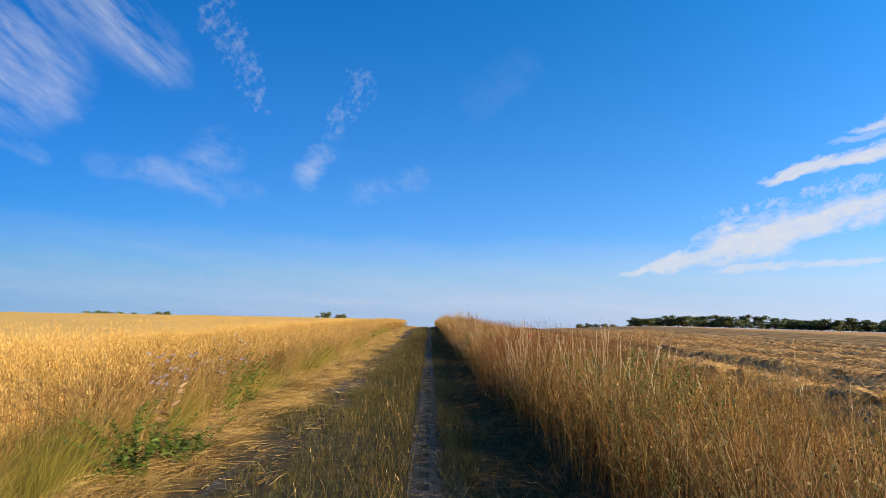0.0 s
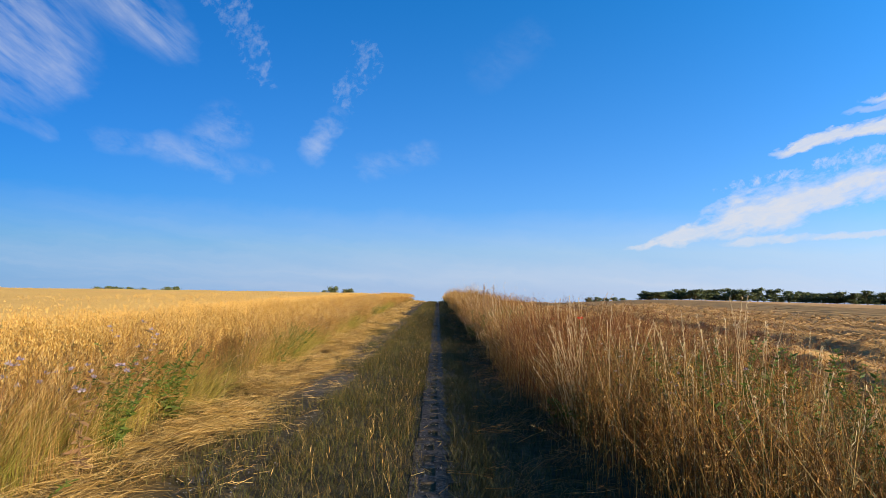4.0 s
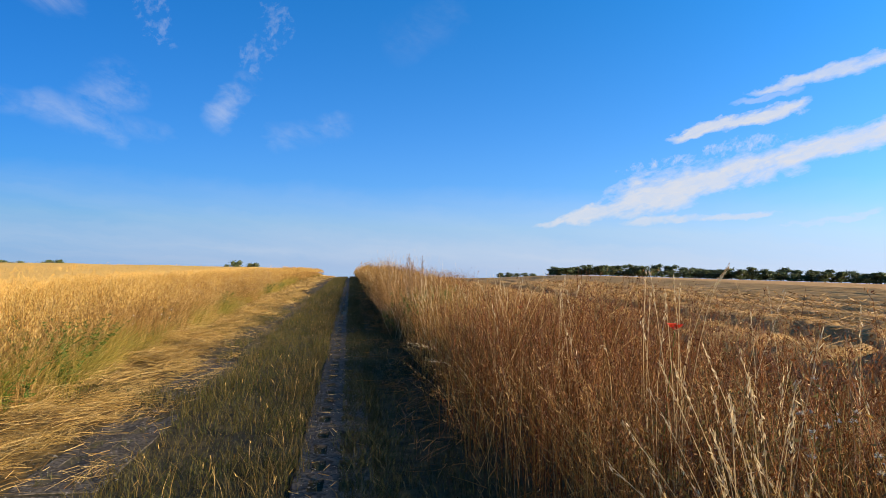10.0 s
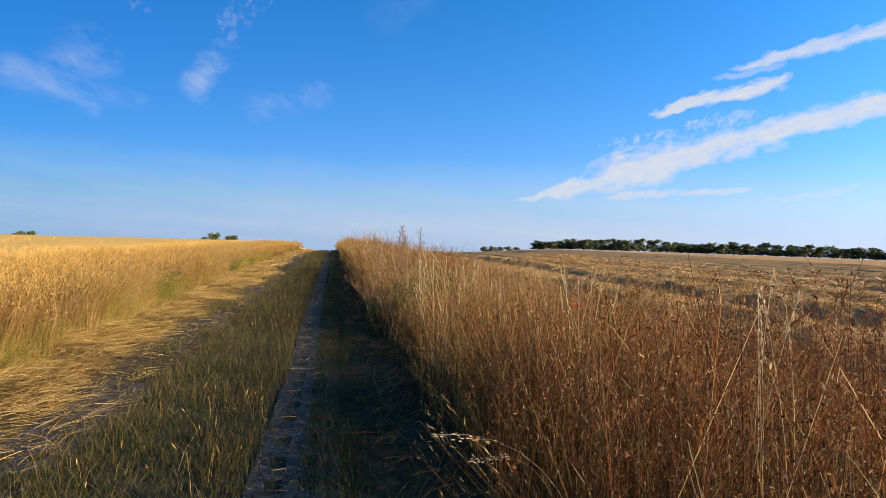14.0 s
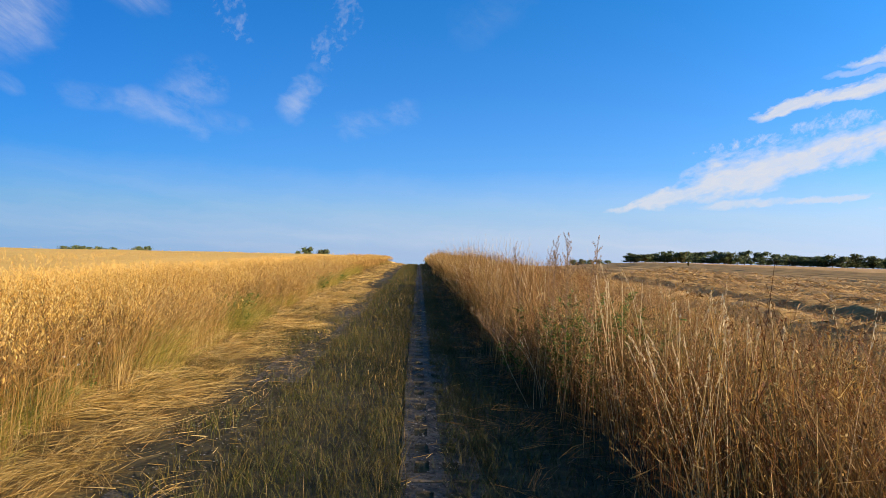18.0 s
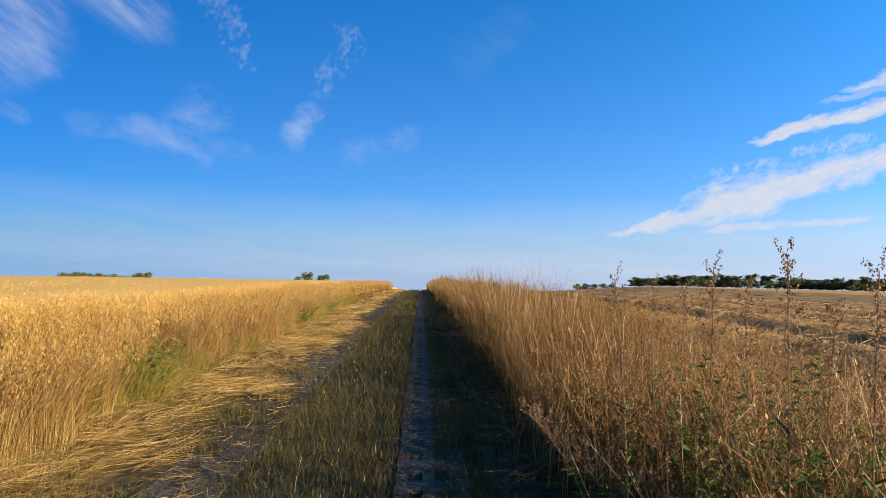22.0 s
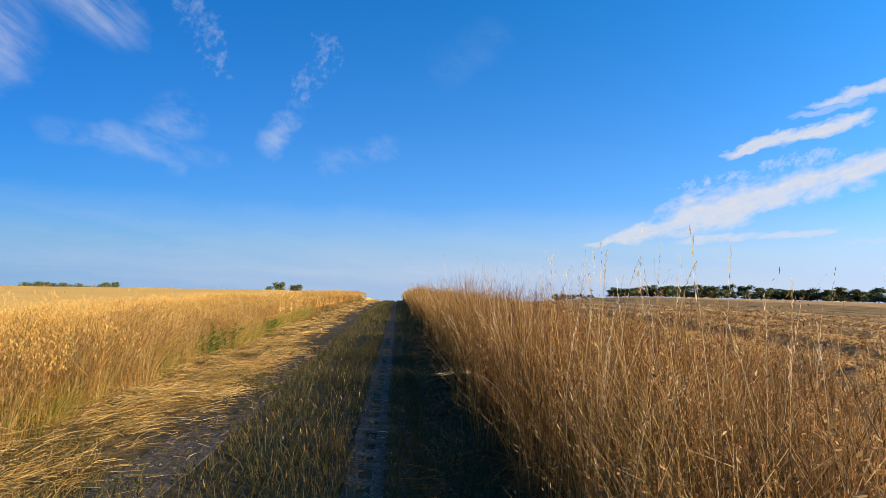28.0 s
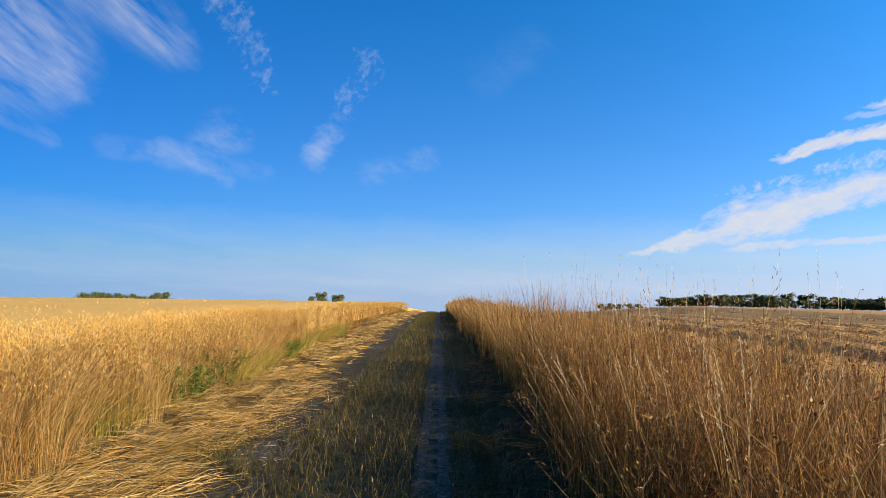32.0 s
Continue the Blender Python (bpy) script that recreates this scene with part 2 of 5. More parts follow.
def earth(name, c1, c2, c3, size=0.4, bump=0.5, rough=0.9, fine=18.0):
    """Soil, stone or straw litter in three tones at two scales."""
    mat, nt, N, L, bsdf = nodes(name)
    geo = N.new("ShaderNodeNewGeometry")
    n1, n2 = N.new("ShaderNodeTexNoise"), N.new("ShaderNodeTexNoise")
    for n, s, d in ((n1, 1 / size, 5), (n2, fine, 6)):
        n.inputs["Scale"].default_value, n.inputs["Detail"].default_value = s, d
        L.new(geo.outputs["Position"], n.inputs["Vector"])
    r1 = ramp(nt, ((0.35, c1), (0.65, c2)))
    L.new(n1.outputs[0], r1.inputs[0])
    k = N.new("ShaderNodeMapRange")
    k.inputs[1].default_value, k.inputs[2].default_value = 0.42, 0.68
    L.new(n2.outputs[0], k.inputs[0])
    mix = N.new("ShaderNodeMix")
    mix.data_type = "RGBA"
    L.new(k.outputs[0], mix.inputs[0]), L.new(r1.outputs[0], mix.inputs[6])
    mix.inputs[7].default_value = (*c3, 1)
    L.new(mix.outputs[2], bsdf.inputs["Base Color"])
    b = N.new("ShaderNodeBump")
    b.inputs["Strength"].default_value, b.inputs["Distance"].default_value = bump, 0.02
    L.new(n2.outputs[0], b.inputs["Height"]), L.new(b.outputs[0], bsdf.inputs["Normal"])
    bsdf.inputs["Roughness"].default_value = rough
    bsdf.inputs["Specular IOR Level"].default_value = 0.05
    return mat


M_SOIL = earth("track_soil", (0.085, 0.070, 0.044), (0.14, 0.112, 0.070), (0.060, 0.055, 0.030), 0.5, 0.6)
M_STUBBLE = earth("stubble_litter", (0.345, 0.210, 0.078), (0.255, 0.150, 0.056), (0.430, 0.275, 0.108), 2.2, 0.8, fine=9.0)
M_CANOPY = earth("oat_canopy", (0.65, 0.395, 0.108), (0.72, 0.45, 0.130), (0.57, 0.335, 0.085), 3.0, 0.6, fine=14.0)
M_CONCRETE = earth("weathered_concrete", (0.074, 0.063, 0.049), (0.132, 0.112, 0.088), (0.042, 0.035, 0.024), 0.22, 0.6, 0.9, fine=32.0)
M_PEBBLE = earth("grit", (0.163, 0.145, 0.122), (0.106, 0.092, 0.076), (0.24, 0.215, 0.18), 0.1, 0.2)
M_SWATH = veg("cut_straw", ((0.0, (0.180, 0.095, 0.030)), (0.5, (0.350, 0.205, 0.068)), (1.0, (0.52, 0.33, 0.125))), (0.20, 0.108, 0.036), 0.6, 1.2, 0.15)
M_OAT = veg("ripe_oats", ((0.0, (0.300, 0.150, 0.026)), (0.4, (0.470, 0.280, 0.060)), (1.0, (0.620, 0.430, 0.140))), (0.360, 0.185, 0.040), 0.45, 1.6, 0.32)
M_OATSTEM = veg("oat_stalks", ((0.0, (0.165, 0.072, 0.012)), (0.6, (0.325, 0.180, 0.038)), (1.0, (0.430, 0.260, 0.078))), (0.19, 0.080, 0.016), 0.6, 1.1, 0.25, base=((0.109, 0.087, 0.011), 0.46))
M_TALL = veg("tall_dry_grass", ((0.0, (0.133, 0.063, 0.015)), (0.45, (0.318, 0.167, 0.038)), (0.8, (0.479, 0.286, 0.074)), (1.0, (0.686, 0.468, 0.171))), (0.235, 0.100, 0.023), 0.6, 1.2, 0.5, base=((0.088, 0.082, 0.016), 0.34))
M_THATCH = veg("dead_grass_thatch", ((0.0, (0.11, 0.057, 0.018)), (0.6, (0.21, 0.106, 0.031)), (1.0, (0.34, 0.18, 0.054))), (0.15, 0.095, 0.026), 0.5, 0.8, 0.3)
M_BROWN = veg("russet_seed_weeds", ((0.0, (0.060, 0.024, 0.009)), (0.55, (0.215, 0.092, 0.028)), (1.0, (0.44, 0.235, 0.085))), (0.15, 0.055, 0.018), 0.6, 1.0, 0.2)
M_SEED = veg("russet_seeds", ((0.0, (0.086, 0.033, 0.007)), (0.45, (0.258, 0.119, 0.021)), (0.82, (0.456, 0.254, 0.055)), (1.0, (0.705, 0.490, 0.172))), (0.181, 0.069, 0.012), 0.6, 1.0, 0.45)
M_HEAD = veg("grass_heads", ((0.0, (0.292, 0.150, 0.043)), (0.5, (0.499, 0.310, 0.107)), (1.0, (0.740, 0.550, 0.258))), (0.378, 0.181, 0.056), 0.55, 1.1, 0.45)
M_SEEDPALE = veg("pinkish_seeds", ((0.0, (0.129, 0.053, 0.015)), (0.4, (0.310, 0.153, 0.045)), (0.8, (0.482, 0.284, 0.099)), (1.0, (0.688, 0.490, 0.215))), (0.206, 0.090, 0.026), 0.5, 0.8, 0.4)
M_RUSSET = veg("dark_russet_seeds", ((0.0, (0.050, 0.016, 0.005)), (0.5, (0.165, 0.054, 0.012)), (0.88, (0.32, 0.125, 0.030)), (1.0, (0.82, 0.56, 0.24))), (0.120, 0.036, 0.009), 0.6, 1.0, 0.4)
M_PLUME = veg("pale_plume", ((0.0, (0.506, 0.374, 0.187)), (1.0, (0.770, 0.616, 0.374))), (0.572, 0.418, 0.220), 0.4, 0.2, 0.45)
M_OLIVE = veg("olive_undergrowth", ((0.0, (0.045, 0.050, 0.010)), (0.6, (0.125, 0.105, 0.025)), (1.0, (0.30, 0.205, 0.07))), (0.17, 0.10, 0.03), 0.5, 0.7, 0.3)
M_WILD = veg("pale_wild_grass", ((0.0, (0.17, 0.085, 0.022)), (0.5, (0.38, 0.23, 0.065)), (1.0, (0.62, 0.43, 0.17))), (0.26, 0.115, 0.03), 0.55, 0.9, 0.3)
M_OATFAR = veg("distant_oats", ((0.0, (0.52, 0.315, 0.080)), (1.0, (0.65, 0.42, 0.118))), (0.52, 0.31, 0.075), 0.5, 5.0, 0.3)
M_STRAW = veg("lodged_straw", ((0.0, (0.100, 0.050, 0.012)), (0.45, (0.330, 0.195, 0.046)), (1.0, (0.620, 0.430, 0.160))), (0.171, 0.114, 0.021), 0.6, 0.5, 0.15)
M_GRASS = veg("track_grass", ((0.0, (0.026, 0.034, 0.005)), (0.5, (0.062, 0.064, 0.010)), (0.8, (0.120, 0.095, 0.022)), (1.0, (0.198, 0.138, 0.047))), (0.120, 0.082, 0.021), 0.7, 0.5, 0.3)
M_FRINGE = veg("tan_fringe", ((0.0, (0.068, 0.054, 0.014)), (0.6, (0.153, 0.104, 0.032)), (1.0, (0.288, 0.194, 0.072))), (0.099, 0.077, 0.018), 0.6, 0.6, 0.3)
M_EDGE = veg("edge_grass", ((0.0, (0.120, 0.125, 0.016)), (0.4, (0.270, 0.220, 0.032)), (1.0, (0.520, 0.370, 0.100))), (0.120, 0.150, 0.018), 0.7, 0.9, 0.3)
# verge grass with the shade of the stand put into its colour
M_SHADEGRASS = veg("shade_dark_verge_grass", ((0.0, (0.024, 0.032, 0.008)), (0.6, (0.045, 0.050, 0.013)), (1.0, (0.098, 0.078, 0.030))), (0.078, 0.060, 0.022), 0.5, 0.6, 0.2)
M_GREEN = veg("green_leaf", ((0.0, (0.045, 0.080, 0.011)), (1.0, (0.110, 0.160, 0.022))), (0.117, 0.135, 0.021), 0.4, 0.3, 0.35)
M_TREE = veg("tree_foliage", ((0.0, (0.045, 0.066, 0.026)), (1.0, (0.105, 0.130, 0.045))), (0.095, 0.092, 0.040), 0.5, 3.0, 0.2)
M_BARK = earth("bark", (0.09, 0.07, 0.05), (0.13, 0.10, 0.07), (0.06, 0.05, 0.035), 0.3, 0.6)
M_POPPY = veg("poppy_petal", ((0.0, (0.62, 0.035, 0.012)), (1.0, (0.75, 0.07, 0.02))), (0.6, 0.03, 0.01), 0.3, 0.05, 0.4)
M_WHITE = veg("white_petal", ((0.0, (0.434, 0.420, 0.350)), (1.0, (0.525, 0.511, 0.462))), (0.385, 0.350, 0.280), 0.3, 0.05, 0.3)
M_LILAC = veg("thistle_fluff", ((0.0, (0.252, 0.189, 0.252)), (1.0, (0.385, 0.322, 0.336))), (0.350, 0.294, 0.266), 0.4, 0.1, 0.3)
M_MUG = veg("mugwort_stalk", ((0.0, (0.154, 0.080, 0.037)), (1.0, (0.307, 0.185, 0.090))), (0.178, 0.130, 0.050), 0.5, 0.3, 0.2)


# ---- mesh helpers ----
def mesh_of(name, verts, quads, mat, tris=None):
    """A mesh from arrays of points and of quads (and triangles)."""
    verts, quads = np.asarray(verts, np.float32).reshape(-1, 3), np.asarray(quads, np.int32).reshape(-1, 4)
    tris = np.zeros((0, 3), np.int32) if tris is None else np.asarray(tris, np.int32).reshape(-1, 3)
    me = bpy.data.meshes.new(name)
    me.vertices.add(len(verts))
    me.vertices.foreach_set("co", verts.ravel())
    me.loops.add(quads.size + tris.size)
    me.loops.foreach_set("vertex_index", np.r_[quads.ravel(), tris.ravel()])
    me.polygons.add(len(quads) + len(tris))
    me.polygons.foreach_set("loop_start", np.r_[np.arange(len(quads)) * 4, quads.size + np.arange(len(tris)) * 3].astype(np.int32))
    me.polygons.foreach_set("loop_total", np.r_[np.full(len(quads), 4), np.full(len(tris), 3)].astype(np.int32))
    me.update(calc_edges=True)
    me.validate()
    me.materials.append(mat)
    return me


def join(parts):
    vs, qs, n = [], [], 0
    for v, q in parts:
        vs.append(v), qs.append(q + n)
        n += len(v)
    return np.concatenate(vs), np.concatenate(qs)


RNG = np.random.default_rng(7)


def U(a, b, n):
    return RNG.uniform(a, b, n)


def blades(p, h, lean, w, segs=2, tip=0.2, belly=0.0, bend=1.7):
    """Ribbons that rise from p to height h, lean by the vector lean at their tip, and taper. Returns points, quads and tips."""
    n = len(p)
    way = np.concatenate([lean, h[:, None]], 1)
    side = np.cross(way, RNG.normal(size=(n, 3)))
    side /= np.maximum(np.linalg.norm(side, axis=1, keepdims=True), 1e-6)
    rows = []
    for i in range(segs + 1):
        t = i / segs
        c = p + np.concatenate([lean * t**bend, (h * t)[:, None]], 1)
        k = (1 - (1 - tip) * t) + belly * math.sin(math.pi * t)
        rows += [c - side * (w * k * 0.5)[:, None], c + side * (w * k * 0.5)[:, None]]
    v = np.stack(rows, 1).reshape(-1, 3)
    base = np.arange(n)[:, None] * (2 * (segs + 1))
    q = np.concatenate([base + np.array([[2 * i, 2 * i + 1, 2 * i + 3, 2 * i + 2]]) for i in range(segs)], 1).reshape(-1, 4)
    tips = p + np.concatenate([lean, h[:, None]], 1)
    return v, q, tips


def diamonds(c, d, length, width):
    """Small spikelets, seeds or leaves: lozenges at c along d."""
    n = len(c)
    d = d / np.maximum(np.linalg.norm(d, axis=1, keepdims=True), 1e-6)
    s = np.cross(d, RNG.normal(size=(n, 3)))
    s /= np.maximum(np.linalg.norm(s, axis=1, keepdims=True), 1e-6)
    l, w = (length * 0.5)[:, None], (width * 0.5)[:, None]
    v = np.stack([c - d * l, c + s * w - d * l * 0.1, c + d * l, c - s * w - d * l * 0.1], 1).reshape(-1, 3)
    return v, np.arange(4 * n).reshape(-1, 4)


def spread(x0, x1, y0, y1, per_m2, keep=None):
    n = int((x1 - x0) * (y1 - y0) * per_m2)
    x, y = U(x0, x1, n), U(y0, y1, n)
    if keep is not None:
        k = U(0, 1, n) < keep(x, y)
        x, y = x[k], y[k]
    return x, y


def at_ground(x, y, up=0.0):
    return np.stack([x, y, fall(x, y) + up], 1)


def stuff(name, parts, mat, label, category):
    ob = new(name, mesh_of(name, *join(parts), mat))
    return tagged(ob, label, category, kind="stuff")


def part(name, me, parent, label=""):
    ob = new(name, me)
    ob.parent = parent
    return tagged(ob, label) if label else ob


# ---- the ground: one sheet to the horizon ----
def ground_sheet():
    def lines(near, step, out, grow):
        c = list(np.arange(0, near + 1e-6, step))
        s = step
        while c[-1] < out:
            s *= grow
            c.append(c[-1] + s)
        return np.array(c)

    px = lines(6, 0.25, 4600, 1.16)
    xs = np.r_[-px[:0:-1], px]
    py = lines(45, 0.5, 4600, 1.16)
    ys = np.r_[-lines(4, 1.0, 2500, 1.3)[:0:-1], py]
    X, Y = np.meshgrid(xs, ys)
    Z = fall(X, Y)
    near = np.exp(-((np.abs(X) / 30) ** 2)) * (Y > -3) * (Y < 90)
    Z += near * 0.028 * (vnoise(X, Y, 1.3, 2) - 0.6)
    v = np.stack([X, Y, Z], -1).reshape(-1, 3)
    nx, ny = len(xs), len(ys)
    i = (np.arange(ny - 1)[:, None] * nx + np.arange(nx - 1)[None]).ravel()
    return v, np.stack([i, i + 1, i + nx + 1, i + nx], 1)


def ground_material():
    """Earth and litter on the track, stubble litter over the cut field, straw-coloured soil under the crop."""
    mat, nt, N, L, bsdf = nodes("field_ground")
    geo = N.new("ShaderNodeNewGeometry")
    sep = N.new("ShaderNodeSeparateXYZ")
    L.new(geo.outputs["Position"], sep.inputs[0])

    def noise_n(scale, detail, stretch=None):
        n = N.new("ShaderNodeTexNoise")
        n.inputs["Scale"].default_value, n.inputs["Detail"].default_value = scale, detail
        if stretch:
            mp = N.new("ShaderNodeMapping")
            mp.inputs["Scale"].default_value = stretch
            L.new(geo.outputs["Position"], mp.inputs[0]), L.new(mp.outputs[0], n.inputs["Vector"])
        else:
            L.new(geo.outputs["Position"], n.inputs["Vector"])
        return n.outputs[0]

    def edge(a, b):
        e = N.new("ShaderNodeMapRange")
        e.inputs[1].default_value, e.inputs[2].default_value = a, b
        j = N.new("ShaderNodeMath")
        j.operation = "MULTIPLY_ADD"
        L.new(noise_n(1.1, 4), j.inputs[0])
        j.inputs[1].default_value = 1.2
        L.new(sep.outputs[0], j.inputs[2])
        L.new(j.outputs[0], e.inputs[0])
        return e.outputs[0]

    soil = ramp(nt, ((0.3, (0.028, 0.025, 0.012)), (0.5, (0.055, 0.044, 0.021)), (0.7, (0.100, 0.074, 0.032))))
    L.new(noise_n(6, 8), soil.inputs[0])
    stub = ramp(nt, ((0.25, (0.261, 0.138, 0.046)), (0.5, (0.435, 0.248, 0.082)), (0.75, (0.565, 0.346, 0.125))))
    L.new(noise_n(1.0, 8, (0.9, 0.22, 1)), stub.inputs[0])
    crop = ramp(nt, ((0.35, (0.080, 0.050, 0.015)), (0.65, (0.22, 0.14, 0.042))))
    L.new(noise_n(3, 6), crop.inputs[0])
    m1, m2 = N.new("ShaderNodeMix"), N.new("ShaderNodeMix")
    for mm in (m1, m2):
        mm.data_type = "RGBA"
    L.new(edge(-1.75, -1.25), m1.inputs[0]), L.new(crop.outputs[0], m1.inputs[6]), L.new(soil.outputs[0], m1.inputs[7])
    L.new(edge(4.6, 5.8), m2.inputs[0]), L.new(m1.outputs[2], m2.inputs[6]), L.new(stub.outputs[0], m2.inputs[7])
    L.new(m2.outputs[2], bsdf.inputs["Base Color"])
    b = N.new("ShaderNodeBump")
    b.inputs["Strength"].default_value, b.inputs["Distance"].default_value = 0.7, 0.05
    L.new(noise_n(11, 8), b.inputs["Height"]), L.new(b.outputs[0], bsdf.inputs["Normal"])
    bsdf.inputs["Roughness"].default_value = 0.95
    bsdf.inputs["Specular IOR Level"].default_value = 0.15
    return mat


ground = tagged(new("ground", mesh_of("ground", *ground_sheet(), ground_material())), "farmland ground of bare soil, litter and stubble", "ground", kind="structure")


# ---- the track: two rows of perforated concrete slabs ----
def slab_mesh(seed, deep=0.028):
    """A slab 0.56 m wide and 2.08 m long with two columns of drainage holes and worn edges."""
    rng = random.Random(seed)
    xs = [0.0, 0.10, 0.21, 0.31, 0.42, 0.56]
    ys, y = [0.0], 0.12
    for i in range(5):
        ys += [y, y + 0.22]
        y += 0.40
    ys.append(2.08)
    bm = bmesh.new()
    top = [[bm.verts.new((x + rng.uniform(-0.008, 0.008), yy + rng.uniform(-0.008, 0.008), rng.uniform(-0.004, 0.004))) for x in xs] for yy in ys]
    hole = lambda i, j: i % 2 == 1 and j % 2 == 1
    for j in range(len(ys) - 1):
        for i in range(len(xs) - 1):
            q = (top[j][i], top[j][i + 1], top[j + 1][i + 1], top[j + 1][i])
            if not hole(i, j):
                bm.faces.new(q)
            else:
                low = [bm.verts.new((v.co.x, v.co.y, -deep + rng.uniform(-0.2, 0.2) * deep)) for v in q]
                bm.faces.new(low).material_index = 1
                for k in range(4):
                    bm.faces.new((q[k], low[k], low[(k + 1) % 4], q[(k + 1) % 4]))
    rim = [top[0][i] for i in range(len(xs))] + [top[j][-1] for j in range(1, len(ys))] + [top[-1][i] for i in range(len(xs) - 2, -1, -1)] + [top[j][0] for j in range(len(ys) - 2, 0, -1)]
    bevel = [bm.verts.new((v.co.x + (0.012 if v.co.x > 0.28 else -0.012), v.co.y + (0.012 if v.co.y > 1.0 else -0.012), -0.02)) for v in rim]
    low = [bm.verts.new((v.co.x, v.co.y, -0.12)) for v in bevel]
    for k in range(len(rim)):
        n = (k + 1) % len(rim)
        bm.faces.new((rim[k], bevel[k], bevel[n], rim[n]))
        bm.faces.new((bevel[k], low[k], low[n], bevel[n]))
    me = bpy.data.meshes.new("concrete_slab")
    bm.to_mesh(me)
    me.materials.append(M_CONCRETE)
    me.materials.append(M_SOIL)
    return me


road = tagged(new("road"), "farm track of two rows of perforated concrete slabs", "track", kind="structure")
SLABS = [slab_mesh(s) for s in range(4)]
WORN = [slab_mesh(s, 0.006) for s in range(4, 8)]
rs = random.Random(5)
for x0 in (-0.06, -1.90):
    for i in range(48):
        y = -2.0 + 2.13 * i + (0.7 if x0 < -1 else 0)
        ob = new("concrete_slab", (SLABS if x0 > -1 else WORN)[rs.randrange(4)])
        ob.parent = road
        z = float(fall(x0 + 0.4, y + 1))
        dz = float(fall(x0 + 0.4, y + 2.1) - fall(x0 + 0.4, y)) / 2.1
        ob.matrix_local = pose(x0 + rs.uniform(-0.02, 0.02), y, z + (0.012 if x0 > -1 else -0.006) + rs.uniform(0, 0.008), math.degrees(dz) + rs.uniform(-0.25, 0.25), rs.uniform(-0.5, 0.5), rs.uniform(-0.4, 0.4))

# grit lying on the slabs
x, y = np.r_[U(-0.05, 0.40, 3400), U(-2.05, -1.25, 4400)], U(1.5, 34, 7800)
y = 1.5 + (y - 1.5) ** 1.0
r = U(0.003, 0.009, len(x)) * (1 + (U(0, 1, len(x)) > 0.97))
c = at_ground(x, y, 0.024) + np.stack([0 * r, 0 * r, r * 0.3], 1)
dirs = np.array([(1, 0, 0), (0, 1, 0), (-1, 0, 0), (0, -1, 0), (0, 0, 0.8)])
v = (c[:, None] + dirs[None] * r[:, None, None] * U(0.6, 1.3, len(x) * 5).reshape(-1, 5, 1)).reshape(-1, 3)
b = np.arange(len(x))[:, None] * 5
q = np.concatenate([b + np.array([[k, (k + 1) % 4, 4, 4]]) for k in range(4)], 1).reshape(-1, 4)
tagged(new("grit", mesh_of("grit", v, np.zeros((0, 4)), M_PEBBLE, q[:, :3])), "loose pale grit scattered over the concrete track", "gravel", kind="stuff")


# ---- grasses of the track ----
def tufts(x, y, per, r):
    """Places of the stems round each tuft's foot, and their outward offsets."""
    n = len(x)
    off = RNG.normal(0, r, (n * per, 2))
    return np.repeat(x, per) + off[:, 0], np.repeat(y, per) + off[:, 1], off


def edge(y, base, amp, cell, seed):
    return base + amp * (vnoise(y, 0 * y, cell, seed) - 0.5) * 2


def grass_patch(x0, x1, y0, y1, per, h0, h1, lean, keep, w=0.006, segs=2, drift=(0, 0)):
    x, y = spread(x0, x1, y0, y1, per, keep)
    n = len(x)
    h = U(h0, h1, n) * (0.55 + 0.9 * vnoise(x, y, 0.55, 4))
    a = U(0, 2 * math.pi, n)
    l = (h * U(0.1, lean, n))[:, None] * np.stack([np.cos(a), np.sin(a)], 1) + np.array(drift) * h[:, None]
    return blades(at_ground(x, y), h, l, w * U(0.7, 1.4, n), segs)


def median_keep(x, y):
    m = np.clip((x + 1.45 + 0.3 * (vnoise(y, x, 1.1, 8) - 0.5)) / 0.2, 0, 1) * np.clip((0.02 - x + 0.14 * (vnoise(y, x, 0.8, 7) - 0.5)) / 0.12, 0, 1)
    return m * (0.35 + 0.65 * vnoise(x, y, 0.7, 9))


def thin(x, y):
    """Fewer, since they are farther, blades."""
    return np.clip(1.25 - y / 42, 0.25, 1)


P = [grass_patch(-1.6, 0.06, 3.5, 24, 1800, 0.03, 0.15, 1.0, median_keep, 0.0040)[:2],
     grass_patch(-1.6, 0.06, 24, 42, 520, 0.04, 0.15, 1.0, median_keep, 0.008)[:2],
     grass_patch(-1.6, 0.06, 42, 100, 160, 0.05, 0.16, 0.5, median_keep, 0.02, 1)[:2]]
stuff("track_grass", P, M_GRASS, "short green and yellowing grass between the wheel tracks", "grass")
# taller seeding stems on the crown of the track
x, y = spread(-1.15, -0.12, 3.5, 45, 24, lambda x, y: (vnoise(x, y, 1.6, 12) > 0.5) * (0.5 + 0.5 * (x > -0.6)))
h = U(0.12, 0.32, len(x))
v, q, tips = blades(at_ground(x, y), h, RNG.normal(0, 0.07, (len(x), 2)), np.full(len(x), 0.0035), 2)
v2, q2 = diamonds(tips, RNG.normal(0, 0.3, (len(x), 3)) + (0, 0, 1), U(0.04, 0.08, len(x)), U(0.005, 0.009, len(x)))
stuff("seeding_grass", [(v, q), (v2, q2)], M_STRAW, "thin straw-coloured seeding stems on the track's grass strip", "grass")
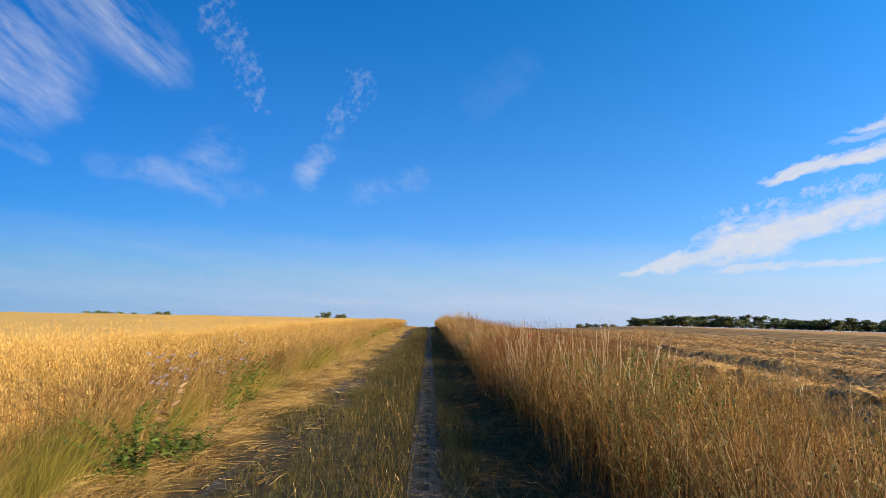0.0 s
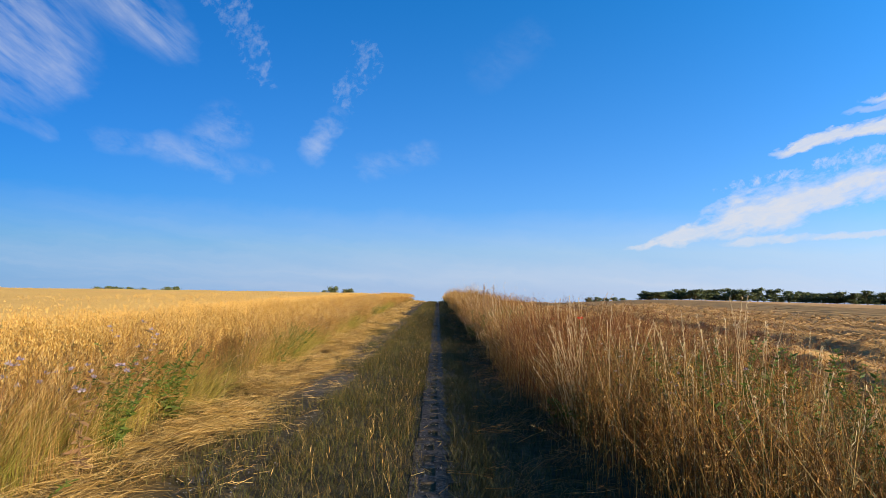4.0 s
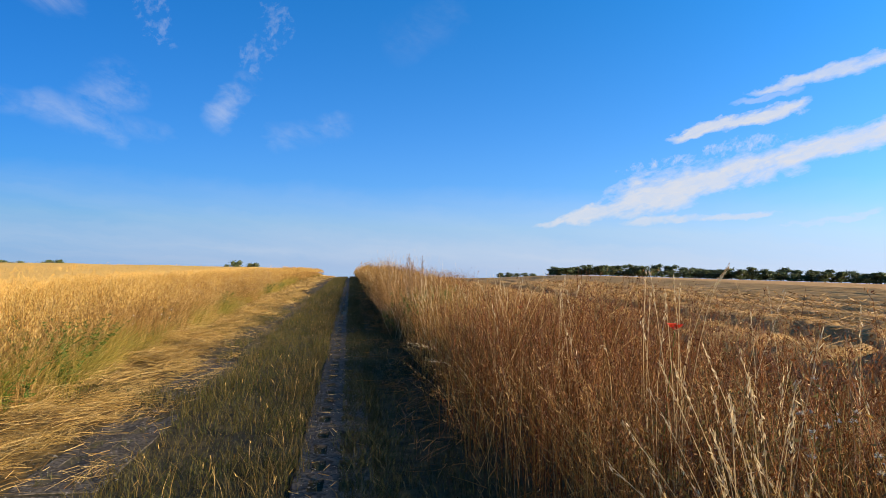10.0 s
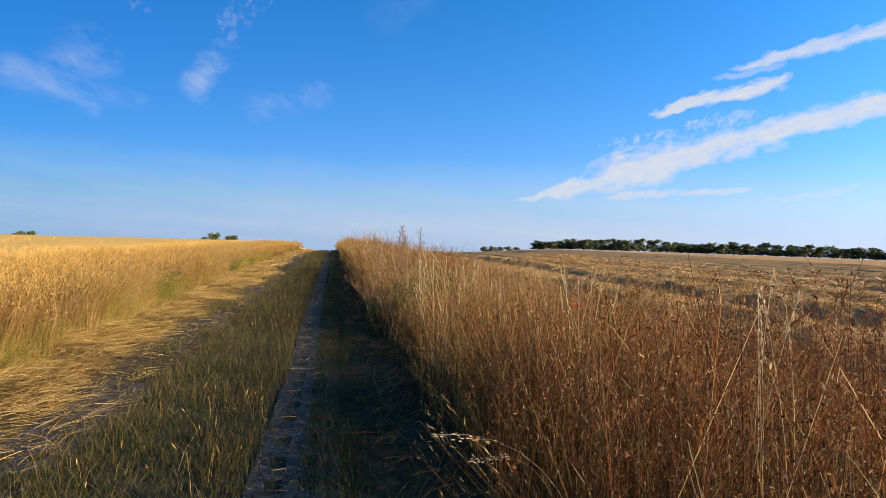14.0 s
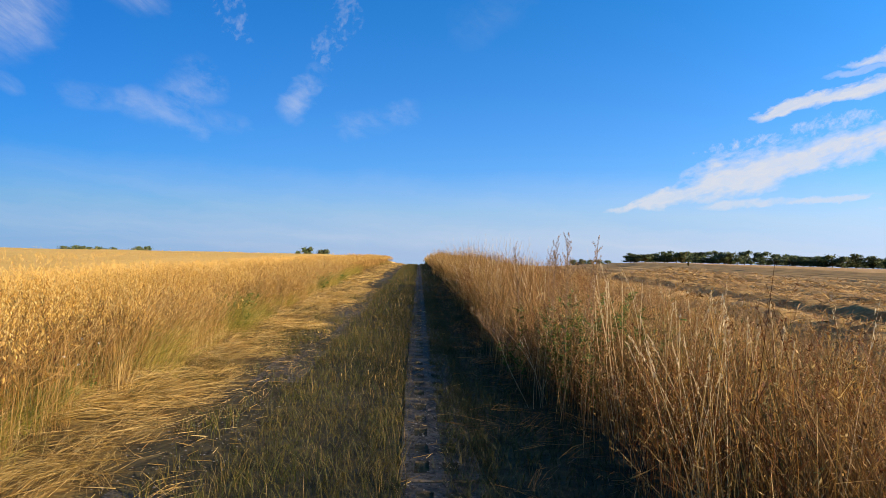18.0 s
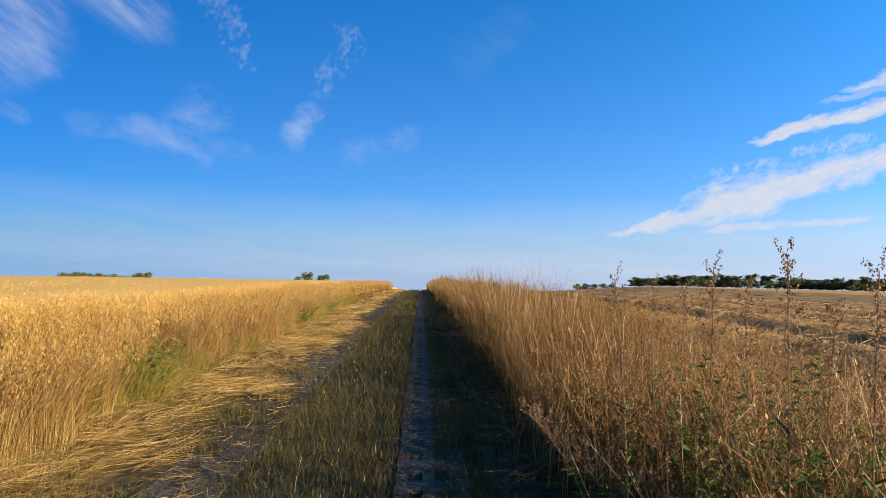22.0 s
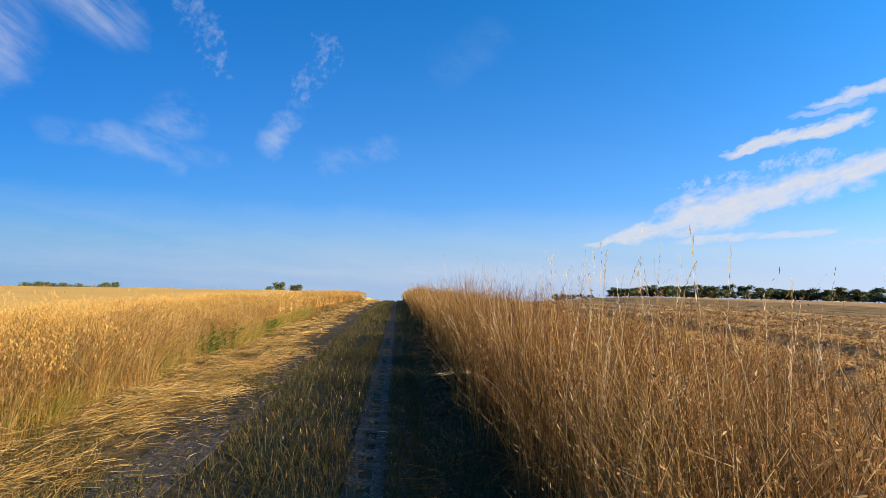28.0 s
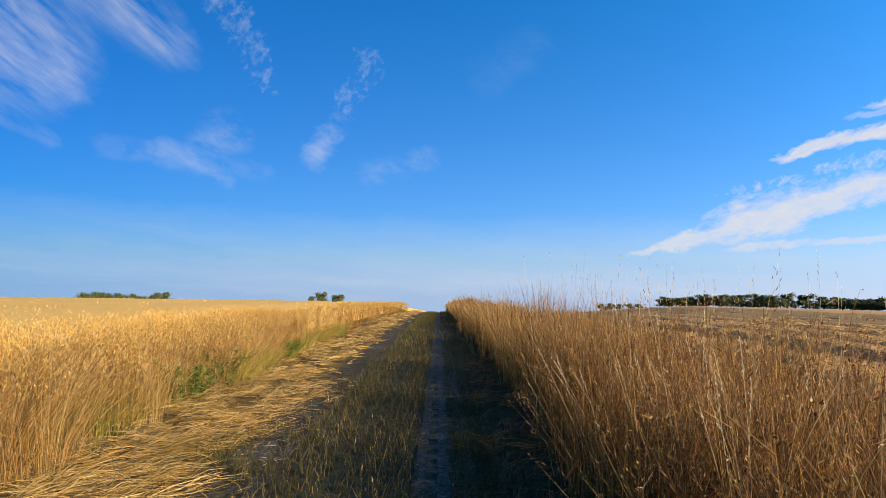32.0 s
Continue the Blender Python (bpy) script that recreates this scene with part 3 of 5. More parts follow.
# dry blades along the crown's edge by the wheel track
P = [grass_patch(-0.72, 0.06, 3.5, 40, 600, 0.07, 0.20, 0.55, lambda x, y: median_keep(x, y) * np.clip((x + 0.62) / 0.4, 0, 1) * (0.25 + 0.75 * vnoise(x, y, 0.8, 14)), 0.0042)[:2],
     grass_patch(-1.55, -1.0, 1.0, 40, 200, 0.06, 0.18, 0.6, lambda x, y: median_keep(x, y) * (vnoise(x, y, 0.6, 15) > 0.45), 0.0042)[:2]]
stuff("dry_grass_fringe", P, M_FRINGE, "tan dry grass along the edges of the track's grass strip", "grass")
# low grass and hay along the shaded verge, and tufts in the slabs' holes, coloured dark for the shade
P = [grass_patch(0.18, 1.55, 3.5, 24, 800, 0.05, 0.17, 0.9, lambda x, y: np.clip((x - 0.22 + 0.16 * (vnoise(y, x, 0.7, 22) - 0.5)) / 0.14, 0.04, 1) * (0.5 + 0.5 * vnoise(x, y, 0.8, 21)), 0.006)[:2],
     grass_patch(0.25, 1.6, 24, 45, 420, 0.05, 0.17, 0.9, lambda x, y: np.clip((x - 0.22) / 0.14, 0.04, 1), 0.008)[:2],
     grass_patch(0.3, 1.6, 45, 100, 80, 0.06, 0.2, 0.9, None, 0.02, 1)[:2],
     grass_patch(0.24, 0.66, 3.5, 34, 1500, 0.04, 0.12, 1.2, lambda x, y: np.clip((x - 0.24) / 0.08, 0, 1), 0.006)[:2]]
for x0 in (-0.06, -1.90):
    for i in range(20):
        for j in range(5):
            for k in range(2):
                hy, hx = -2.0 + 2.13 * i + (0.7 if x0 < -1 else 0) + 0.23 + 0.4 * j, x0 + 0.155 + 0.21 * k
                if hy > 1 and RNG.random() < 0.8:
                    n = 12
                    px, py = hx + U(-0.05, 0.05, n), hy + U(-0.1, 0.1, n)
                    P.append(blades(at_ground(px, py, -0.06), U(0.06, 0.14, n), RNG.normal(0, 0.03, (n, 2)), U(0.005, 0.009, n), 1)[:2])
stuff("verge_grass", P, M_SHADEGRASS, "short grass and hay, coloured dark for shade, on the verge and in the slab holes", "grass")


# ---- lodged straw on the verge below the oats ----
def straw(x0, x1, y0, y1, per, keep=None, along=(0.25, 1.0), length=(0.15, 0.5), w=0.0042, lift=0.10, off=0.02, lock=9):
    """Flattened straw in locks of stalks that lie side by side."""
    x, y = spread(x0, x1, y0, y1, per / lock, keep)
    m = len(x)
    la = math.atan2(along[1], along[0]) + (vnoise(x, y, 1.0, 31) - 0.5) * 1.9 + RNG.normal(0, 0.28, m)
    way_sign = np.where(U(0, 1, m) < 0.7, 1, -1)
    top = U(0.1, 1.0, m)
    x, y, _ = tufts(x, y, lock, 0.05)
    n = len(x)
    ang = np.repeat(la, lock) + RNG.normal(0, 0.28, n)
    ln = U(*length, n)
    heap = 0.27 * vnoise(x, y, 0.45, 33) * (np.clip((-x - 1.8) / 0.6, 0, 1) if x1 < 0 else 0.6)
    p = at_ground(x, y, 0) + np.stack([0 * x, 0 * x, off + heap * np.repeat(top, lock)], 1)
    curl = np.repeat(RNG.normal(0, 0.5, m), lock) + RNG.normal(0, 0.25, n)
    rise = U(-0.25, 0.8, n) * lift
    side = RNG.normal(0, 1, (n, 3))
    rows, c = [], p.copy()
    for i in range(3):
        head = ang + curl * (i - 0.5)
        way = np.stack([np.cos(head), np.sin(head), 0 * head], 1)
        if i:
            c = c + way * (ln * np.repeat(way_sign, lock) / 2)[:, None] + np.stack([0 * ln, 0 * ln, rise * (1.0, 0.1)[i - 1]], 1)
        s = np.cross(way, side)
        s /= np.linalg.norm(s, axis=1, keepdims=True)
        half = (w * U(0.6, 1.5, n) * (1 - 0.2 * i) * 0.5)[:, None] * s
        rows += [c - half, c + half]
    v = np.stack(rows, 1).reshape(-1, 3)
    q = (np.arange(n)[:, None, None] * 6 + np.array([[0, 1, 3, 2], [2, 3, 5, 4]])[None]).reshape(-1, 4)
    return v, q


def straw_keep(x, y):
    return np.clip((-x - 1.86 + 0.55 * (vnoise(y, x, 1.4, 35) - 0.5)) / 0.3, 0.03, 1) * np.clip((x + 3.5) / 0.3, 0.2, 1) * np.clip(3.2 * (vnoise(x, y, 0.42, 36) - 0.22), 0.18, 1)


P = [straw(-3.6, -1.45, 3, 22, 1500, straw_keep, lock=14, w=0.0026), straw(-3.6, -1.45, 22, 36, 800, straw_keep, w=0.0036, lock=14),
     straw(-3.6, -1.45, 36, 62, 170, straw_keep, w=0.012), straw(-3.6, -1.45, 62, 100, 50, straw_keep, w=0.03)]
n = 2200
x, y = np.r_[U(-2.0, -1.35, 1700), U(-0.06, 0.5, 500)], U(1.2, 36, n)
a = U(0, 2 * math.pi, n)
P.append(blades(at_ground(x, y, 0.03), U(0.0, 0.03, n), U(0.04, 0.17, n)[:, None] * np.stack([np.cos(a), np.sin(a)], 1), U(0.003, 0.006, n), 1, 0.7)[:2])
stuff("lodged_straw", P, M_STRAW, "flattened golden straw swept along the edge of the oats", "straw")
# hay in the thatch's darker brown, which deepens the shade at the stand's foot
P = [straw(0.7, 1.7, 3.5, 40, 110, None, (0.6, 1.0), (0.15, 0.5), 0.0045, 0.12)]
stuff("lodged_hay", P, M_THATCH, "flattened dry hay at the foot of the tall grass", "straw")
P = [grass_patch(-3.5, -1.5, 1, 36, 520, 0.05, 0.19, 0.8, lambda x, y: np.clip((vnoise(x, y, 0.6, 41) - 0.5) * 5, 0, 1), 0.006)[:2]]
stuff("sprouting_grass", P, M_GRASS, "green grass sprouting between the flattened straw", "grass")


def russet(x, y, h0, h1, seeds, size, twigs=6):
    """Dead weeds: a bent stem, side twigs all the way up and small seeds along the twigs."""
    n = len(x)
    low = np.interp(y, (0, 8, 10, 16, 18.5, 23, 25), (1, 1, 0.35, 0.35, 1, 1, 0.5)) * (x > 0)
    h = U(h0, h1, n) * (0.82 + 0.36 * vnoise(x, y, 0.9, 81)) * np.where(x > 0, np.minimum(1.06, np.interp(y, (0, 7.6, 9.0, 10.4, 11.5, 16, 17.4, 20.5, 22, 24), (1.0, 0.94, 1.0, 1.02, 1.06, 1.04, 0.88, 0.9, 0.95, 1.06))), 1) * (1 - 0.16 * low * np.clip((x - 2.5) / 0.9, 0, 1))
    lean = RNG.normal(0, 0.17, (n, 2)) * h[:, None]
    foot = at_ground(x, y)
    v, q, tips = blades(foot, h, lean, np.full(n, 0.0042 * size), 2, 0.4)
    m = n * twigs
    k = U(0.25, 1.0, m)
    hr, lr = np.repeat(h, twigs), np.repeat(lean, twigs, 0)
    p = np.repeat(foot, twigs, 0) + np.concatenate([lr * (k**1.7)[:, None], (hr * k)[:, None]], 1)
    a, ln = U(0, 2 * math.pi, m), U(0.07, 0.24, m) * (1.15 - 0.4 * k)
    way = np.stack([np.cos(a), np.sin(a)], 1)
    v2, q2, ends = blades(p, ln * U(0.15, 0.95, m), way * (ln * U(0.3, 0.85, m))[:, None], np.full(m, 0.0026 * size), 1, 0.5)
    s = max(1, round(seeds / twigs))
    c = np.repeat(ends, s, 0) + (np.repeat(p - ends, s, 0)) * U(0, 0.7, m * s)[:, None] + RNG.normal(0, 0.008 * size, (m * s, 3))
    return [(v, q), (v2, q2), diamonds(c, RNG.normal(0, 0.7, (m * s, 3)) + (0, 0, 0.6), U(0.6, 1.5, m * s) * 0.021 * size, U(0.6, 1.3, m * s) * 0.0085 * size)]


# ---- the oats ----
def oats(x, y, segs, spikes, size, h0=0.92, h1=1.14, foot=0.0, w=0.0045, leaf=True, out=0.0):
    """Stalks with a hanging panicle each; those at the rim lean out over the verge."""
    n = len(x)
    h = U(h0, h1, n) * (0.86 + 0.18 * vnoise(x, y, 1.5, 51) + 0.10 * vnoise(x, y, 0.5, 50))
    rim = np.clip((x + 3.75) / 0.7, 0, 1)
    lean = RNG.normal(0, 0.06, (n, 2)) + 0.5 * np.stack([vnoise(x, y, 0.35, 48) - 0.5, vnoise(x, y, 0.35, 49) - 0.5], 1) + np.stack([rim * U(0.0, 0.34, n) * (0.3 + 1.4 * vnoise(x, y, 1.1, 52)), -0.05 - 0.10 * vnoise(x, y, 2.3, 53)], 1)
    h = h * (1 - 0.16 * rim * vnoise(x, y, 1.1, 52))
    p = at_ground(x, y, foot)
    v, q, tips = blades(p, h - foot, lean, np.full(n, w), segs)
    stems = [(v, q)]
    if leaf:
        k = U(0, 1, n) < 0.65
        m = int(k.sum())
        a = U(0, 2 * math.pi, m)
        p2 = p[k] + np.stack([0 * a, 0 * a, U(0.15, 0.6, m)], 1) + np.concatenate([lean[k] * 0.3, np.zeros((m, 1))], 1)
        stems.append(blades(p2, U(-0.12, 0.18, m), U(0.1, 0.28, m)[:, None] * np.stack([np.cos(a), np.sin(a)], 1), np.full(m, 0.010), 2, 0.2, 0.4, 0.8)[:2])
    t = U(-0.20, 0.02, n * spikes)
    a = U(0, 2 * math.pi, n * spikes)
    r = U(0.005, 0.05, n * spikes) * np.clip(1.2 + t * 2, 0.4, 1)
    c = np.repeat(tips, spikes, 0) + np.stack([r * np.cos(a), r * np.sin(a) - 0.02, t - r * 0.6], 1)
    d = np.stack([np.cos(a) * 0.5, np.sin(a) * 0.5, -np.ones_like(a)], 1)
    heads = diamonds(c, d, U(0.7, 1.25, n * spikes) * 0.026 * size, U(0.7, 1.2, n * spikes) * 0.0095 * size)
    return stems, heads


def rim_shift(y):
    return np.interp(y, (18, 33, 100), (0.0, -0.42, -0.5))


def clump(x, y, per, r):
    """Draws the places together into tussocks."""
    k = len(x) // per
    off = RNG.normal(0, r, (k * per, 2))
    return np.repeat(x[:k], per) + off[:, 0], np.repeat(y[:k], per) + off[:, 1]


def oat_edge(x, y):
    some = np.where(x > -3.95, np.interp(y, (0, 12, 15), (0.45, 0.5, 1)), 1)
    return some * np.clip((edge(y, -2.92, 0.22, 1.7, 55) - x) / 0.45, 0, 1) * np.where(x > -3.7, 0.45 + 0.55 * (vnoise(x, y, 0.9, 56) > 0.35), 1)


stems, heads, far_heads = [], [], []
for x0, x1, y0, y1, per, segs, sp, size, foot, leaf in (
    (-4.6, -2.7, 3.0, 24, 270, 2, 15, 1.2, 0.0, True),
    (-4.6, -2.7, 24, 44, 170, 2, 9, 1.4, 0.0, True),
    (-6.6, -4.6, 4.0, 24, 110, 1, 10, 1.3, 0.35, False),
    (-6.6, -4.6, 24, 46, 90, 1, 9, 1.5, 0.35, False),
    (-13, -6.6, 7.0, 40, 24, 1, 6, 1.7, 0.6, False),
    (-4.6, -2.8, 44, 100, 40, 1, 7, 2.6, 0.0, True),
):
    x, y = spread(x0, x1, y0, y1, per, oat_edge)
    if foot == 0.0:
        x, y = clump(x + rim_shift(y), y, 7, 0.06)
    s, hd = oats(x, y, segs, sp, size, foot=foot, leaf=leaf, w=0.0045 * max(1, size * 0.9))
    stems += s
    (far_heads if x0 < -5 else heads).append(hd)
x, y = spread(-34, -13, 12, 60, 6)
n = len(x)
for k in range(3):
    far_heads.append(diamonds(at_ground(x, y, 0.89) + RNG.normal(0, 0.09, (n, 3)), RNG.normal(0, 0.4, (n, 3)) - (0, 0, 1), U(0.04, 0.07, n), U(0.018, 0.032, n)))
x, y = spread(-75, -4, 40, 110, 1.2, lambda x, y: (x < -34) | (y > 60) | (x > -13))
n = len(x)
for k in range(3):
    far_heads.append(diamonds(at_ground(x, y, 0.89) + RNG.normal(0, 0.12, (n, 3)), RNG.normal(0, 0.4, (n, 3)) - (0, 0, 1), U(0.06, 0.11, n), U(0.03, 0.05, n)))
foot = []
for y0, y1, per, w in ((3, 24, 48, 0.0044), (24, 46, 24, 0.0060)):
    x, y = spread(-3.6, -2.5, y0, y1, per, lambda x, y: (0.12 + 1.1 * np.clip(2.2 * (vnoise(x, y, 1.0, 57) - 0.3), 0, 1)) * np.clip((edge(y, -2.75, 0.2, 1.3, 63) - x) / 0.2, 0, 1))
    x, m = x + rim_shift(y), len(x)
    th, tl = U(0.45, 0.82, m) * (0.6 + 0.7 * vnoise(x, y, 1.0, 60)), np.stack([U(0.25, 0.95, m), RNG.normal(-0.15, 0.25, m)], 1)
    X, Y, off = tufts(x, y, 26, 0.05)
    n = len(X)
    h = np.repeat(th, 26) * U(0.5, 1.0, n)
    lean = np.repeat(tl, 26, 0) * U(0.3, 1.25, n)[:, None] * h[:, None] + off * 2.2
    foot.append(blades(at_ground(X, Y), h, lean, w * U(0.6, 1.3, n), 3, 0.2, bend=2.2)[:2])
stuff("edge_grass", foot, M_EDGE, "yellow-green grass bending out along the foot of the oats", "grass")
stuff("oat_stalks", stems, M_OATSTEM, "dense golden stalks of ripe oats, greenish at the foot", "oats")
stuff("oat_panicles", heads, M_OAT, "hanging golden oat panicles along the near side of the field", "oats")
stuff("distant_oat_panicles", far_heads, M_OATFAR, "golden oat panicles far over the field", "oats")


# ---- wild grass and brown heads mixed into the rim of the oats ----
def wild(x, y, h0, h1, stems, w, lean_x=0.25, fan=2.5):
    m = len(x)
    th, tl = U(h0, h1, m), np.stack([U(-0.1, lean_x, m), RNG.normal(-0.08, 0.16, m)], 1)
    X, Y, off = tufts(x, y, stems, 0.05)
    n = len(X)
    h = np.repeat(th, stems) * U(0.6, 1.05, n)
    lean = (np.repeat(tl, stems, 0) * U(0.3, 1.3, n)[:, None] + off * fan + RNG.normal(0, 0.06, (n, 2))) * h[:, None]
    v, q, tips = blades(at_ground(X, Y), h, lean, w * U(0.6, 1.3, n), 3, 0.35, bend=1.9)
    up = np.concatenate([lean * 1.8, h[:, None]], 1)
    up /= np.linalg.norm(up, axis=1, keepdims=True)
    out = [(v, q)]
    for k in range(3):
        out.append(diamonds(tips - up * 0.04 * k + RNG.normal(0, 0.006, (n, 3)), up + RNG.normal(0, 0.2, (n, 3)), U(0.04, 0.09, n), U(0.003, 0.008, n)))
    return out


x, y = spread(-3.8, -2.85, 3.0, 40, 26, lambda x, y: np.interp(y, (3, 12, 16, 40), (1, 1, 0.8, 0.7)) * (vnoise(x, y, 1.1, 58) > 0.42))
P = wild(x + rim_shift(y), y, 0.7, 1.22, 30, 0.0030, 0.5, 3.2)
stuff("wild_grass", P, M_WILD, "pale wild grass leaning among the rim of the oats", "grass")
x, y = spread(-4.1, -2.98, 3.0, 34, 54, lambda x, y: np.interp(y, (3, 13, 18, 34), (1, 0.9, 0.7, 0.5)) * (vnoise(x, y, 1.0, 59) > 0.4))
P = russet(x + rim_shift(y), y, 0.5, 1.02, 18, 0.95)
stuff("brown_weed_heads", P, M_BROWN, "brown seeding weeds scattered along the rim of the oats", "weeds")


def hollow_keep(x, y):
    return np.interp(y, (1, 13, 16, 36), (0.9, 0.9, 0.5, 0.45)) * np.clip((vnoise(x, y, 1.3, 64) - 0.3) * 4, 0, 1) * np.clip((-2.8 - x) / 0.3, 0, 1)


x, y = spread(-3.9, -2.8, 3.0, 36, 120, hollow_keep)
P = russet(x + rim_shift(y), y, 0.3, 0.85, 12, 1.1)
stuff("verge_undergrowth", P, M_OLIVE, "olive-green undergrowth in the hollows along the oats", "weeds")


def canopy():
    """The closed crop below the panicles, away from the rim, out to the far side of the hill."""
    xs = -(4.35 + np.r_[0, 0.35 * np.cumsum(1.09 ** np.arange(62))])
    ys = np.r_[-160, -80, -40, -20, -8, np.arange(-2, 60, 0.6), 60 + 0.7 * np.cumsum(1.09 ** np.arange(44))]
    X, Y = np.meshgrid(xs, ys)
    rim = np.clip((-4.35 - X) / 1.2, 0, 1)
    Z = fall(X, Y) + 0.15 + rim * (0.68 + 0.19 * np.clip((-5.0 - X) / 3.5, 0, 1) + 0.10 * (vnoise(X, Y, 1.2, 61) - 0.5) + 0.08 * (vnoise(X, Y, 4, 62) - 0.5))
    v = np.stack([X, Y, Z], -1).reshape(-1, 3)
    nx, ny = len(xs), len(ys)
    i = (np.arange(ny - 1)[:, None] * nx + np.arange(nx - 1)[None]).ravel()
    return v, np.stack([i, i + nx, i + nx + 1, i + 1], 1)


stuff("oat_field", [canopy()], M_CANOPY, "broad field of ripe golden oats over the hilltop", "oats")


# ---- the tall dry grass along the other side ----
def wall_foot(y):
    return np.interp(y, (0, 6, 9, 12, 16, 20, 21.5, 24, 26, 100), (1.45, 1.4, 1.25, 1.08, 1.22, 1.2, 1.02, 1.02, 1.2, 1.22)) + 0.24 * (vnoise(y, 0 * y, 1.5, 71) - 0.5) * 2


def wall_high(y):
    return np.interp(y, (0, 4, 7.6, 8.6, 10, 11.5, 15, 16.4, 17.6, 19.5, 21.3, 22.5, 24, 30, 40, 60, 100), (1.40, 1.40, 1.38, 1.32, 1.34, 1.46, 1.46, 1.38, 1.20, 1.24, 1.34, 1.64, 1.94, 2.02, 2.0, 1.8, 1.5)) * (0.84 + 0.28 * vnoise(y, 0 * y, 1.3, 72))


def tall_grass(x0, x1, y0, y1, per, w, segs, keep, head=1.0, hmul=1.0, stems=16):
    """Tufts of stems that fan out from one foot, each with a narrow plume and a blade or two."""
    x, y = spread(x0, x1, y0, y1, per / stems, keep)
    m = len(x)
    front = np.clip(1 - (x - wall_foot(y)) / 0.55, 0, 1)
    th = wall_high(y) * U(0.70, 1.04, m) * (1 - 0.30 * front * U(0, 1, m)) * (1 - 0.24 * np.clip((x - wall_foot(y) - 0.55) / 0.5, 0, 1))
    tl = RNG.normal(0, 0.24, (m, 2)) * th[:, None] + np.stack([-front * U(-0.12, 0.28, m), -0.06 * np.ones(m)], 1)
    X, Y, off = tufts(x, y, stems, 0.045)
    n = len(X)
    h = np.repeat(th, stems) * U(0.62, 1.05, n)
    lean = np.repeat(tl, stems, 0) * U(0.3, 1.2, n)[:, None] + off * U(0.5, 4.0, n)[:, None] * h[:, None] + RNG.normal(0, 0.27, (n, 2)) * h[:, None]
    lean[:, 0] = np.maximum(lean[:, 0], -0.45)
    h = h * np.clip(1 - 0.35 * (lean**2).sum(1), 0.6, 1)
    v, q, tips = blades(at_ground(X, Y), h, lean, w * U(0.6, 1.35, n), segs, 0.35, bend=2.3)
    up = np.concatenate([lean * 2.1, h[:, None]], 1)
    up /= np.linalg.norm(up, axis=1, keepdims=True)
    out, tops = [(v, q)], []
    for k in range(4):
        tops.append(diamonds(tips - up * 0.035 * k + RNG.normal(0, 0.010, (n, 3)), up + RNG.normal(0, 0.30, (n, 3)), U(0.016, 0.040, n) * head, U(0.0018, 0.0036, n) * head))
    k = U(0, 1, n) < 0.45
    m = int(k.sum())
    a = U(0, 2 * math.pi, m)
    p2 = at_ground(X[k], Y[k]) + np.concatenate([lean[k] * 0.3, h[k][:, None] * U(0.1, 0.6, m)[:, None]], 1)
    out.append(blades(p2, U(-0.10, 0.28, m), U(0.08, 0.26, m)[:, None] * np.stack([np.cos(a), np.sin(a)], 1), np.full(m, w * 1.5), 2, 0.15, 0.2, 0.8)[:2])
    return out, tops


def wall_keep(x, y):
    deep = np.interp(y, (0, 4, 9, 12, 17, 22, 24), (0.7, 0.55, 0.5, 0.75, 0.6, 0.7, 1.1)) + 0.6 * (vnoise(y, x, 2.2, 79) - 0.5)
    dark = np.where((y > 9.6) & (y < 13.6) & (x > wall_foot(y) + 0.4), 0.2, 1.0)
    return dark * np.clip((x - wall_foot(y)) / 0.25, 0, 1) * np.clip((wall_foot(y) + deep - x) / 0.4, 0.07, 1) * (0.3 + 0.7 * vnoise(x, y, 0.5, 76)) * np.interp(y, (0, 4, 8, 9, 10, 16.5, 18, 21.8, 23.2, 26.5, 28, 31, 33), (0.30, 0.28, 0.30, 0.6, 0.7, 0.55, 0.12, 0.14, 1.0, 0.95, 0.6, 0.6, 1.0))


P, tops = [], []
for x0, x1, y0, y1, per, w, segs, keep, head in (
    (0.75, 3.4, 3.0, 14, 900, 0.0019, 3, wall_keep, 1.0),
    (0.75, 3.4, 14, 22.5, 850, 0.0020, 3, wall_keep, 1.0),
    (0.75, 3.4, 22.5, 27, 1150, 0.0020, 3, wall_keep, 1.0),
    (0.85, 3.6, 27, 38, 720, 0.0028, 2, wall_keep, 1.2),
    (1.0, 3.6, 38, 58, 170, 0.009, 2, wall_keep, 2.2),
    (1.3, 4.5, 58, 110, 34, 0.028, 1, None, 5.0),
):
    stalks, plumes = tall_grass(x0, x1, y0, y1, per, w, segs, keep, head)
    P += stalks
    tops += plumes
